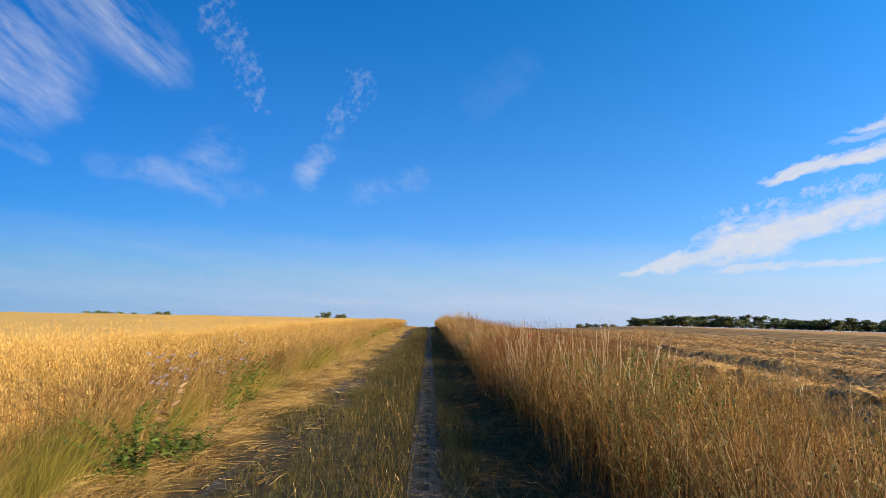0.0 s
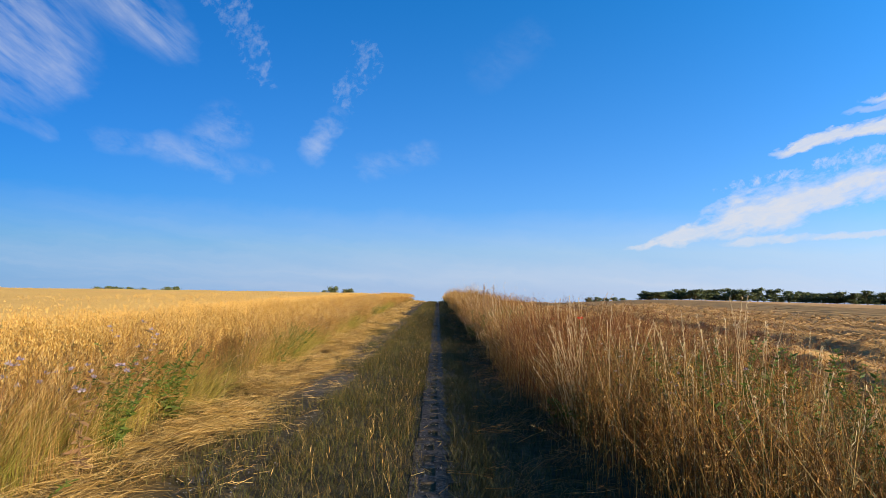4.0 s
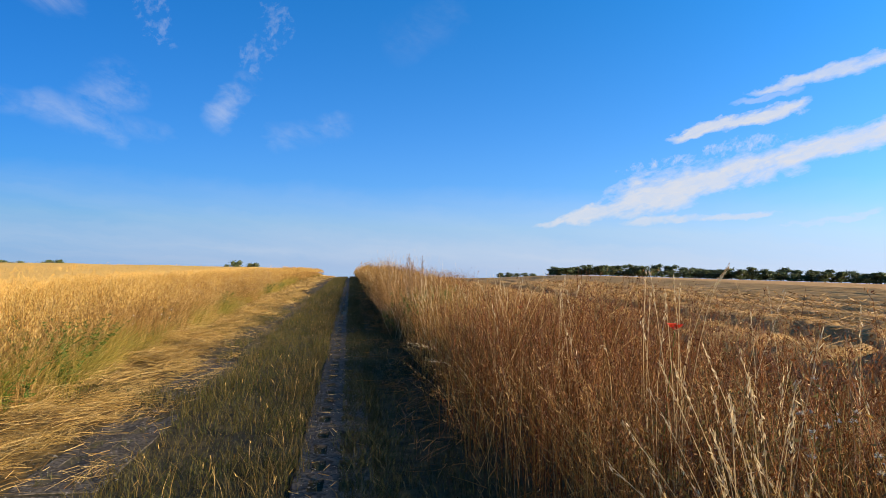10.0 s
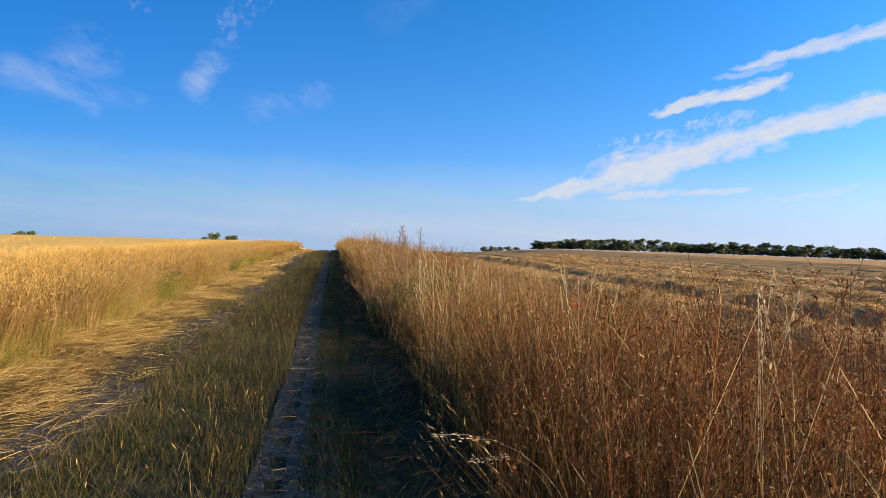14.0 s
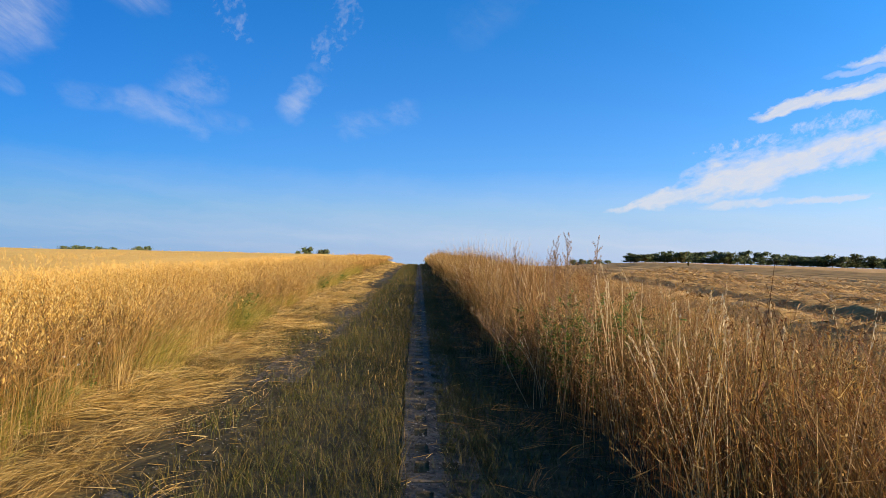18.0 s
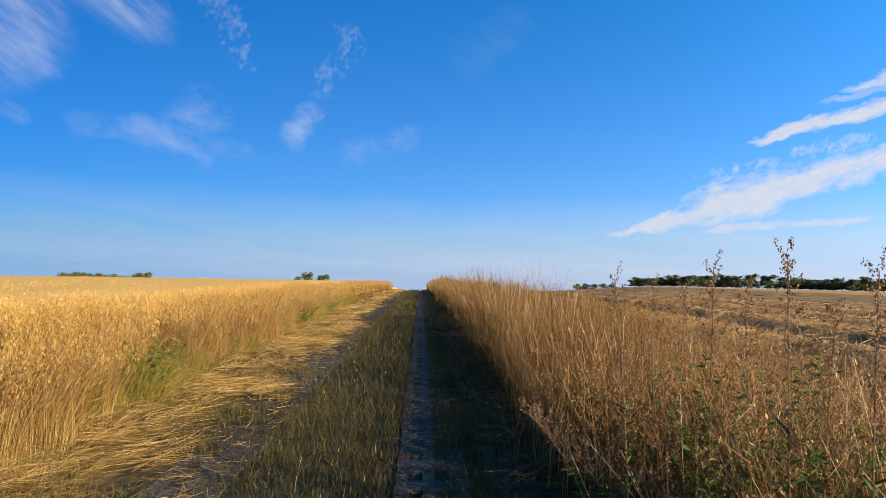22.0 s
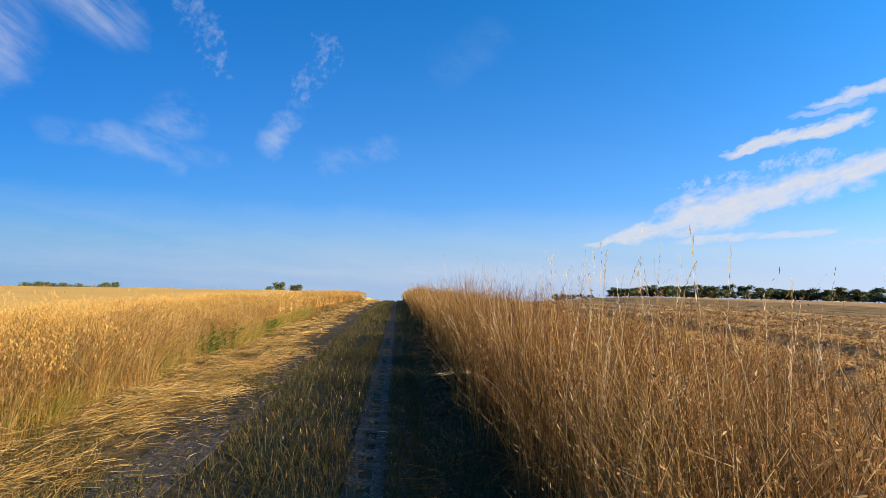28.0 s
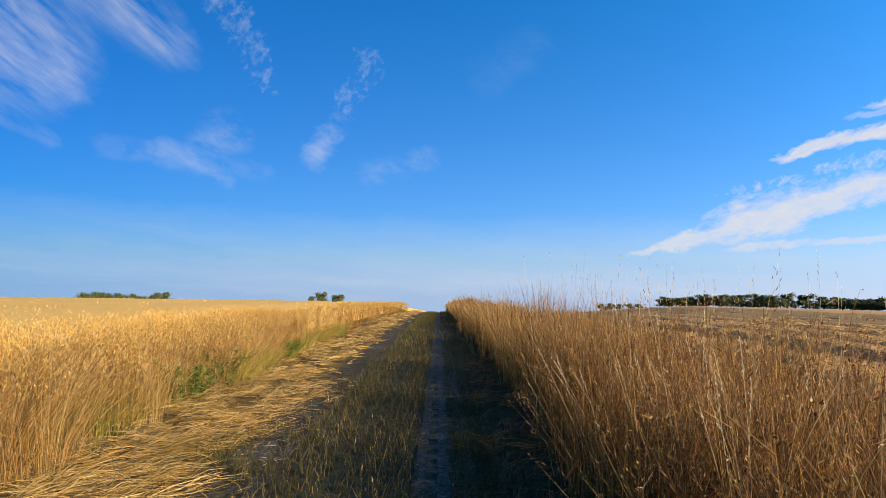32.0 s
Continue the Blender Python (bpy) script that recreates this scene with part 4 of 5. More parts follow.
# matted dead leaves inside the stand, added so that it shades the track
core = []
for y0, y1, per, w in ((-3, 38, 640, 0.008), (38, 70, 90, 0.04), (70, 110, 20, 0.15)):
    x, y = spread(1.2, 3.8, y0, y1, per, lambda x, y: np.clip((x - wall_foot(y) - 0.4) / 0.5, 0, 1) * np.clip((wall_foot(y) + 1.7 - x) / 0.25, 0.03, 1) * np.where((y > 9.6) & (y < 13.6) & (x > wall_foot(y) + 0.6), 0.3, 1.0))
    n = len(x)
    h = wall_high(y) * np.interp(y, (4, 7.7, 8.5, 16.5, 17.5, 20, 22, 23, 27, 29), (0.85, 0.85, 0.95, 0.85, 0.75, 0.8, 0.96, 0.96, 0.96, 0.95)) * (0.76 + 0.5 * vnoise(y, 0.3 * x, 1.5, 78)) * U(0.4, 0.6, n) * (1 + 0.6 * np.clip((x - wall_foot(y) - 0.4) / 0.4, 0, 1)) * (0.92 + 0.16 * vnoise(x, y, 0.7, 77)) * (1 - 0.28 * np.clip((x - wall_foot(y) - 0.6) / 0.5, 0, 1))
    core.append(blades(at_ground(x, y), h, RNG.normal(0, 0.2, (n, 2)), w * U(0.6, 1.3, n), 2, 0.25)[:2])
stuff("dead_thatch", core, M_THATCH, "matted dead brown leaves added inside the tall grass to thicken its shade", "grass")
stuff("grass_plumes", tops, M_HEAD, "fine pale plumes over the tall dry grass", "grass")
stuff("tall_grass", P, M_TALL, "dense stand of tall dry straw-coloured grass beside the track", "grass")


def russet_keep(x, y):
    return np.clip((x - wall_foot(y) + 0.05) / 0.35, 0.0, 1) * np.clip((5.0 - x + 0.8 * (vnoise(x, y, 1.5, 82) - 0.5)) / 0.5, 0, 1) * (0.35 + 0.65 * vnoise(x, y, 1.2, 83)) * np.interp(y, (0, 7.7, 8.5, 16.5, 18, 22, 24), (0.95, 0.95, 0.95, 0.85, 1.15, 1.15, 0.9))


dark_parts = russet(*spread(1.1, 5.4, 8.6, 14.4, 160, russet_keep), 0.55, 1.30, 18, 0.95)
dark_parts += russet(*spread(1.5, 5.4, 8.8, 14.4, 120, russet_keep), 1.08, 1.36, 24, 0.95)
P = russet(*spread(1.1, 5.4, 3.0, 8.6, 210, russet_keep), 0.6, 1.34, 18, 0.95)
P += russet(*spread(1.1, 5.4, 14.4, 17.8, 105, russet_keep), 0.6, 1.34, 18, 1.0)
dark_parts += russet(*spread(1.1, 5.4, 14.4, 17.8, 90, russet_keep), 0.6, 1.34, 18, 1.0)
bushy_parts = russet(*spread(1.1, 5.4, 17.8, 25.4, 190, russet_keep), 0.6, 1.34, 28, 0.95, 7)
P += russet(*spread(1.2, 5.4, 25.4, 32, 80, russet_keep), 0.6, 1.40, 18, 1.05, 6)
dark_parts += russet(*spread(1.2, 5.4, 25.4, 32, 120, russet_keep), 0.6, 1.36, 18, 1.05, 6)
P += russet(*spread(1.4, 5.4, 32, 44, 60, russet_keep), 0.8, 1.36, 12, 1.7, 4)
P += russet(*spread(1.6, 5.4, 44, 90, 22, russet_keep), 0.95, 1.36, 6, 3.0, 3)
russet_parts = P


def olive_keep(x, y):
    some = np.interp(y, (0, 9, 11, 17, 18.5, 21, 23, 40), (1, 0.9, 0.25, 0.3, 1.0, 0.9, 0.15, 0.1))
    return some * np.clip((x - wall_foot(y) - 0.1) / 0.3, 0, 1) * np.clip((4.9 - x) / 0.5, 0, 1) * np.clip((vnoise(x, y, 0.9, 84) - 0.35) * 4, 0, 1)


P = russet(*spread(1.1, 5.0, 1.0, 26, 130, olive_keep), 0.6, 1.25, 12, 1.2)
stuff("olive_undergrowth", P, M_OLIVE, "olive-green leafy undergrowth among the dry grass", "weeds")
P = russet_parts
stuff("russet_weeds", P, M_SEED, "thicket of dead russet weeds full of small seeds behind the grass", "weeds")
stuff("bushy_seed_weeds", bushy_parts, M_SEEDPALE, "bushy pinkish-tan weeds covered in small curled seeds", "weeds")
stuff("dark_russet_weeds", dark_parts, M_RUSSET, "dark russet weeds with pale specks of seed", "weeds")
# pale seed stems that stand out over the rest
x, y = spread(1.3, 4.0, 2.0, 40, 16, lambda x, y: (vnoise(x, y, 1.5, 85) > 0.45) * np.where((y > 22.5) & (x < 2.2), 0.6, 0.16))
n = len(x)
h = wall_high(y) * U(0.86, 1.06, n)
lean = RNG.normal(0, 0.16, (n, 2))
v, q, tips = blades(at_ground(x, y), h, lean, np.full(n, 0.0026), 4, 0.4)
P = [(v, q)]
for k in range(7):
    t = 0.03 * k
    c = tips - np.concatenate([lean * 1.5, h[:, None]], 1) * (t * 0.62)
    P.append(diamonds(c + RNG.normal(0, 0.006, (n, 3)), np.concatenate([lean * 1.5, h[:, None]], 1) + RNG.normal(0, 0.25, (n, 3)), np.full(n, 0.035), np.full(n, 0.005)))
stuff("seed_stems", P, M_PLUME, "pale seed stems rising over the tall grass", "grass")


# ---- the cut field: rows of straw over stubble ----
def swath_x(i, y):
    return 7.6 + 5.4 * i + 0.012 * (y - 20) + 1.0 * (vnoise(y, 0 * y + i, 9, 91) - 0.5)


def swaths():
    out = []
    for i in range(11):
        near = i < 2
        ys = np.r_[np.arange(-2, 60, 0.16 if near else 0.35), np.arange(60, 170, 1.6)]
        nc = 17 if near else 9
        w = np.linspace(-1.25, 1.25, nc)
        X = swath_x(i, ys)[:, None] + w[None]
        Y = np.repeat(ys[:, None], nc, 1)
        hump = np.clip(1 - (np.abs(w) / 1.25) ** 2.2, 0, 1)[None]
        Z = fall(X, Y) - 0.03 + hump * (0.20 + 0.14 * vnoise(X, Y, 0.8, 92 + i) + 0.20 * vnoise(X, Y, 0.33, 93 + i) + 0.16 * vnoise(X, Y, 0.17, 94 + i)) * (0.75 + 0.4 * vnoise(Y, 0 * Y, 3.1, 95 + i)) * (1.1 if i == 0 else 0.75 if near else 0.42)
        v = np.stack([X + 0.5 * (vnoise(X, Y, 0.6, 97) - 0.5), Y + 0.3 * (vnoise(X, Y, 0.5, 98) - 0.5), Z], -1).reshape(-1, 3)
        k = (np.arange(len(ys) - 1)[:, None] * nc + np.arange(nc - 1)[None]).ravel()
        out.append((v, np.stack([k, k + 1, k + nc + 1, k + nc], 1)))
    return out


for v, q in swaths():
    tagged(new("straw_row", mesh_of("straw_row", v, q, M_STUBBLE)), "long loose row of cut straw lying over the stubble", "straw row", "rows of cut straw")
P = []
for i, (per, w, y1) in enumerate(((300, 0.011, 42), (130, 0.017, 50), (70, 0.025, 60), (35, 0.035, 70))):
    n = int(per * (y1 - 2))
    y = U(2, y1, n)
    x = swath_x(i, y) + RNG.normal(-0.1, 0.6, n)
    hump = np.clip(1 - (np.abs(x - swath_x(i, y)) / 1.25) ** 2, 0, 1)
    a = U(0, 2 * math.pi, n)
    l = U(0.15, 0.42, n)[:, None] * np.stack([np.cos(a), np.sin(a)], 1)
    p = at_ground(x, y) + np.stack([0 * x, 0 * x, hump * U(0.10, 0.58, n)], 1)
    P.append(blades(p, U(-0.12, 0.16, n), l, w * U(0.7, 1.5, n), 2, 0.5, bend=1.4)[:2])
x, y = spread(4.6, 26, 4, 55, 15, lambda x, y: np.clip(1.3 - x / 30, 0.2, 1))
P.append(blades(at_ground(x, y), U(0.08, 0.22, len(x)), RNG.normal(0, 0.05, (len(x), 2)), U(0.006, 0.016, len(x)), 1, 0.8)[:2])
x, y = spread(4.4, 9, 4, 45, 45, lambda x, y: np.clip(1.6 - x / 8, 0.2, 1))
P.append(blades(at_ground(x, y), U(0.15, 0.6, len(x)), RNG.normal(0, 0.14, (len(x), 2)), U(0.006, 0.011, len(x)), 2, 0.5)[:2])
stuff("stubble", P, M_SWATH, "stubble and loose cut straw on the harvested field", "stubble")


# ---- trees beyond the fields ----
def tree(seed, high, wide, shrub=False):
    """A tapered trunk with limbs and a crown of many small leaf clumps in uneven lobes."""
    rng = np.random.default_rng(seed)
    root = new("tree" if not shrub else "bush")
    bm = bmesh.new()

    def limb(p, q, r0, r1):
        p, q = Vector(p), Vector(q)
        rot = (q - p).to_track_quat("Z", "Y").to_matrix().to_4x4()
        bmesh.ops.create_cone(bm, cap_ends=True, segments=7, radius1=r0, radius2=r1, depth=(q - p).length, matrix=Matrix.Translation((p + q) / 2) @ rot)

    limb((0, 0, -0.4), (0, 0, high * 0.55), 0.04 * high, 0.02 * high)
    for k in range(5):
        a = k * 1.3 + rng.uniform(0, 1)
        limb((0, 0, high * (0.2 + 0.07 * k)), (wide * 0.3 * math.cos(a), wide * 0.3 * math.sin(a), high * (0.5 + 0.08 * k)), 0.018 * high, 0.006 * high)
    me = bpy.data.meshes.new("trunk")
    bm.to_mesh(me)
    bm.free()
    me.materials.append(M_BARK)
    part("trunk", me, root)
    lobes = 12
    cs, ls = [], []
    for k in range(lobes):
        a, rr = rng.uniform(0, 6.28), wide * 0.5 * rng.uniform(0.1, 0.75) * (1.1 - 0.5 * k / lobes)
        z = high * (0.14 + 0.72 * (k / (lobes - 1)) * rng.uniform(0.85, 1.1))
        s = np.array([wide * 0.26, wide * 0.26, high * 0.19]) * rng.uniform(0.6, 1.25)
        n = 100
        d = rng.normal(size=(n, 3))
        d /= np.linalg.norm(d, axis=1, keepdims=True)
        c = np.array([rr * math.cos(a), rr * math.sin(a), z]) + d * s * np.where(np.arange(n) < 36, rng.uniform(0.3, 0.72, n), rng.uniform(0.6, 1.12, n))[:, None]
        cs.append(c[c[:, 2] > 0.08 * high])
        ls.append(d[c[:, 2] > 0.08 * high])
    c, d = np.concatenate(cs), np.concatenate(ls)
    n = len(c)
    size = np.concatenate([np.where(np.arange(len(k)) < 36, 2.3, 1.0) for k in cs])
    v, q = diamonds(c, np.cross(d, rng.normal(size=(n, 3))), size * rng.uniform(0.5, 1.1, n) * 0.085 * high, size * rng.uniform(0.5, 1.0, n) * 0.068 * high)
    part("crown", mesh_of("crown", v, q, M_TREE), root)
    return root


def stand(ob, high, az, far, top, label, group, turn=0.0, category="tree"):
    """Sets a tree at an azimuth (left positive, from the middle of the walk) and distance, its top at an elevation seen from there."""
    az += 1.4
    x, y = 0.2 - far * math.sin(radians(az)), 12 + far * math.cos(radians(az))
    z = float(fall(x, y)) - 0.1
    k = (1.6 + far * math.tan(radians(top)) - z) / high
    ob.matrix_basis = pose(x, y, z, 0, 0, turn) @ Matrix.Diagonal((max(k, 0.75), max(k, 0.75), k, 1))
    return tagged(ob, label, category, group)


kinds = [(tree(11, 9.8, 10.5), 9.8), (tree(12, 10.8, 12.0), 10.8), (tree(13, 11.6, 11.5), 11.6), (tree(14, 9.4, 12.5), 9.4), (tree(15, 12.4, 13.0), 12.4)]
rt = random.Random(3)
az, used = -22.2, set()
while az > -57:
    if not -31.93 < az < -31.87:
        k = rt.randrange(5)
        top = 0.10 + 0.10 * min(4.2, -21.8 - az) + rt.uniform(-0.06, 0.10)
        if az < -31:
            top = 0.66 if az > -33.2 else rt.uniform(0.34, 0.56)
        base, high = kinds[k]
        ob = base if k not in used else copy_thing(base, Matrix())
        used.add(k)
        stand(ob, high, az, 300 + rt.uniform(-10, 14), top, "dark green broadleaf tree in the line beyond the stubble", "trees beyond the stubble", rt.uniform(0, 360))
    az -= rt.uniform(0.75, 1.3)
shrub = tree(33, 9.0, 12.0, True)
for i in range(36):
    az = -21.9 - 1.0 * i
    if -32.4 < az < -31.5:
        continue
    stand(shrub if i == 0 else copy_thing(shrub, Matrix()), 9.0, az, 296, 0.14 + 0.08 * math.sin(5.0 * i), "dense dark shrub under the line of trees", "shrubs under the trees", 47 * i, "bush")
for seed, az, top, wide in ((21, 9.4, -0.02, 5.0), (22, 7.85, -0.04, 5.8), (23, 10.3, -0.32, 3.8)):
    stand(tree(seed, 6.4, wide), 6.4, az, 200, top, "round green tree standing behind the oat field", "trees behind the oats")
far_kind = tree(31, 14.0, 22.0)
for i, (az, far, top) in enumerate(((23.6, 600, -0.30), (24.4, 606, -0.33), (26.0, 610, -0.46), (26.8, 604, -0.42), (27.6, 612, -0.46), (28.4, 603, -0.40), (29.1, 610, -0.36), (29.7, 604, -0.42), (38.8, 524, -0.42), (39.6, 520, -0.36), (40.5, 522, -0.38), (41.5, 519, -0.34), (42.4, 520, -0.36), (43.3, 524, -0.32), (44.2, 518, -0.34), (45.2, 522, -0.32))):
    stand(far_kind if i == 0 else copy_thing(far_kind, Matrix()), 14.0, az, far, top, "dark treetop showing over the crest of the oats", "far treetops over the oats", 70 * i)
low = tree(32, 5.0, 9.0)
for i, az in enumerate((-16.6, -17.4, -18.2, -19.0, -19.8)):
    stand(low if i == 0 else copy_thing(low, Matrix()), 5.0, az, 330, -0.5 + 0.06 * (i % 2), "low dark hedge tree at the far side of the stubble", "hedge trees beyond the stubble", 90 * i)


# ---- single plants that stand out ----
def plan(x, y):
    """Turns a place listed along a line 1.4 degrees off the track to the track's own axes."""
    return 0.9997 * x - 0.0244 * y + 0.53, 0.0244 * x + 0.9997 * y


def stalk_mesh(name, path, r0, r1, mat, sides=5):
    """A tapered round stalk along a path of points."""
    bm = bmesh.new()
    rings = []
    for i, p in enumerate(path):
        r = r0 + (r1 - r0) * i / (len(path) - 1)
        rings.append([bm.verts.new((p[0] + r * math.cos(6.283 * k / sides), p[1] + r * math.sin(6.283 * k / sides), p[2])) for k in range(sides)])
    for a, b in zip(rings, rings[1:]):
        for k in range(sides):
            bm.faces.new((a[k], a[(k + 1) % sides], b[(k + 1) % sides], b[k]))
    bm.faces.new(rings[-1])
    me = bpy.data.meshes.new(name)
    bm.to_mesh(me)
    bm.free()
    me.materials.append(mat)
    return me


def arc(h, lx, ly, n=6, bend=1.8):
    return [(lx * (i / n) ** bend, ly * (i / n) ** bend, h * i / n) for i in range(n + 1)]


def leafy(name, h, stems, leaves, size, mat, label, category, group, spot, flowers=None, spread_r=0.16, seed=1):
    """A branching weed: stalks, lance leaves along them, flower heads on top."""
    rng = np.random.default_rng(seed)
    root = tagged(new(name), label, category, group)
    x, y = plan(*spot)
    root.matrix_basis = pose(x, y, float(fall(x, y)))
    for s in range(stems):
        a = 6.283 * s / stems + rng.uniform(-0.5, 0.5)
        hh = h * rng.uniform(0.72, 1.0)
        r = spread_r * rng.uniform(0.4, 2.0)
        ox, oy = rng.normal(0, spread_r * 0.35, 2)
        path = [(ox + px, oy + py, pz) for px, py, pz in arc(hh, r * math.cos(a), r * math.sin(a))]
        part("stalk", stalk_mesh("stalk", path, 0.005, 0.002, mat), root)
        t = rng.uniform(0.08, 1.0, leaves)
        idx = np.minimum((t * 6).astype(int), 5)
        P0 = np.array(path)
        c = P0[idx] + (P0[idx + 1] - P0[idx]) * (t * 6 - idx)[:, None]
        an = rng.uniform(0, 6.283, leaves)
        ln = size * (1.1 - 0.45 * t) * rng.uniform(0.5, 1.4, leaves)
        v, q, tips = blades(c, ln * rng.uniform(-0.25, 0.7, leaves), ln[:, None] * np.stack([np.cos(an), np.sin(an)], 1), ln * 0.20, 3, 0.1, 0.9, 1.1)
        part("foliage", mesh_of("foliage", v, q, mat), root)
        if flowers:
            fm, fs, fn = flowers
            top = np.array(path[-1])
            for f in range(fn):
              n = 14
              d = rng.normal(size=(n, 3))
              d[:, 2] = np.abs(d[:, 2])
              d /= np.linalg.norm(d, axis=1, keepdims=True)
              head = np.repeat([top + rng.normal(0, 0.05, 3) * (fn > 1)], n, 0)
              part("flower_head", mesh_of("flower_head", *diamonds(head + d * fs * 0.5, d, np.full(n, fs), np.full(n, fs * 0.45)), fm), root)
    return root


GREEN = [  # x, y, height, stalks, leaf length
    (-3.05, 4.65, 0.74, 8, 0.12), (-2.85, 5.55, 0.34, 9, 0.10), (-3.25, 8.0, 1.02, 7, 0.12), (-3.3, 9.4, 0.98, 7, 0.12),
    (-3.15, 14.6, 0.92, 9, 0.10), (-3.3, 15.6, 0.85, 9, 0.11), (-3.25, 13.7, 0.80, 6, 0.10), (-3.2, 24.0, 0.72, 7, 0.13),
    (-3.1, 33.2, 0.66, 12, 0.13), (-3.0, 39.3, 0.5, 9, 0.13), (-3.2, 34.8, 0.7, 6, 0.12),
]
for i, (x, y, h, n, s) in enumerate(GREEN):
    leafy("green_weed", h, n + 6, 75, s * 0.55, M_GREEN, "leafy green weed growing at the edge of the oats", "weed", "green weeds along the oats", (x, y), None, 0.30, 40 + i)
for i, (x, y, h) in enumerate(((-3.25, 5.9, 1.05), (-3.5, 6.7, 1.12), (-3.1, 7.3, 1.0), (-3.45, 8.8, 1.08))):
    leafy("thistle", h, 4, 14, 0.10, M_MUG, "faded thistle with pale lilac fluffy heads among the oats", "thistle", "thistles in the oats", (x, y), (M_LILAC, 0.035, 3), 0.18, 60 + i)
for i, (x, y, h) in enumerate(((-3.2, 19.1, 0.62), (-3.15, 18.6, 0.55), (-3.3, 17.5, 0.66))):
    leafy("white_flower", h, 2, 8, 0.06, M_GREEN, "small white daisy-like flower at the oats' edge", "flower", "white flowers by the oats", (x, y), (M_WHITE, 0.022, 1), 0.08, 70 + i)
for i, (x, y) in enumerate(((-3.35, 42.0), (-3.3, 43.5), (-3.4, 37.5))):
    leafy("dock", 1.28, 3, 60, 0.035, M_MUG, "tall brown dock stalk rising from the oats' edge", "weed", "dock along the oats", (x, y), None, 0.08, 80 + i)


def mugwort(x, y, h, lx, ly, seed):
    rng = np.random.default_rng(seed)
    h *= 0.95
    root = tagged(new("mugwort"), "tall grey-brown mugwort gone to seed among the grass", "weed", "mugwort in the tall grass")
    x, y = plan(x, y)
    root.matrix_basis = pose(x, y, float(fall(x, y)))
    path = arc(h, lx, ly, 8)
    part("stalk", stalk_mesh("stalk", path, 0.006, 0.002, M_MUG), root)
    P0 = np.array(path)

    def on(t):
        return np.stack([np.interp(t, np.linspace(0, 1, 9), P0[:, k]) for k in range(3)], -1)

    for b in range(24):
        t = 0.46 + 0.0235 * b
        c = on(np.array(t))
        a, l = b * 2.4 + rng.uniform(-0.4, 0.4), (0.17 * (1.12 - t) + 0.018) * rng.uniform(0.7, 1.2)
        n = 44
        u = rng.uniform(0, 1, n)
        d = np.array([math.cos(a), math.sin(a), rng.uniform(1.4, 2.6)]) * l
        pts = c + u[:, None] * d + rng.normal(0, 0.006, (n, 3))
        tagged(part("seed_spray", mesh_of("seed_spray", *diamonds(pts, rng.normal(0, 0.6, (n, 3)) + (0, 0, 1), np.full(n, 0.012), np.full(n, 0.006)), M_MUG), root), kind="stuff")
    n = 60
    an = rng.uniform(0, 6.28, n)
    ln = rng.uniform(0.03, 0.09, n)
    v, q, _ = blades(on(rng.uniform(0.15, 0.62, n)) + rng.normal(0, 0.006, (n, 3)), ln * rng.uniform(-0.2, 0.9, n), ln[:, None] * np.stack([np.cos(an), np.sin(an)], 1), np.full(n, 0.009), 2, 0.1, 0.6, 1.0)
    part("foliage", mesh_of("foliage", v, q, M_GREEN), root)


for i, (x, y, h, lx, ly) in enumerate((
    (1.15, 19.5, 1.68, -0.12, -0.1), (1.62, 20.3, 1.64, 0.05, 0.1), (1.52, 19.75, 1.64, 0.05, 0.0), (1.38, 19.15, 1.77, 0.03, 0.0),
    (1.50, 19.0, 1.62, 0.0, 0.05), (1.36, 18.55, 1.81, 0.0, 0.0), (1.58, 18.7, 1.58, 0.08, 0.0), (1.55, 18.42, 1.75, 0.05, 0.0),
    (1.25, 19.6, 0.95, -0.65, 0.0), (1.15, 20.1, 0.8, -0.4, 0.0),
)):
    mugwort(x, y, h, lx, ly, 90 + i)
for i, (x, y, h) in enumerate(((2.3, 5.6, 1.1), (2.8, 6.4, 1.15), (2.0, 7.0, 0.9), (1.9, 21.5, 0.95), (1.7, 20.6, 0.8), (2.2, 8.2, 1.2), (3.1, 8.6, 1.25), (1.8, 4.6, 0.8), (2.6, 4.4, 0.9), (1.75, 18.9, 1.05), (2.0, 19.5, 1.2), (1.65, 19.3, 1.0), (2.2, 18.8, 1.1), (1.9, 20.2, 1.2), (2.4, 20.0, 1.2), (1.45, 8.9, 0.45), (1.35, 9.3, 0.4), (2.1, 7.7, 1.1), (2.5, 7.3, 1.2), (2.3, 6.6, 1.2), (2.9, 7.6, 1.2), (1.9, 6.1, 1.0), (2.6, 5.6, 1.2), (3.2, 6.9, 1.25), (2.0, 5.0, 1.05), (3.0, 5.8, 1.2))):
    leafy("green_weed", h, 7, 80, 0.062, M_GREEN, "slender green weed standing in the dry grass", "weed", "green weeds in the tall grass", (x, y), None, 0.2, 110 + i)
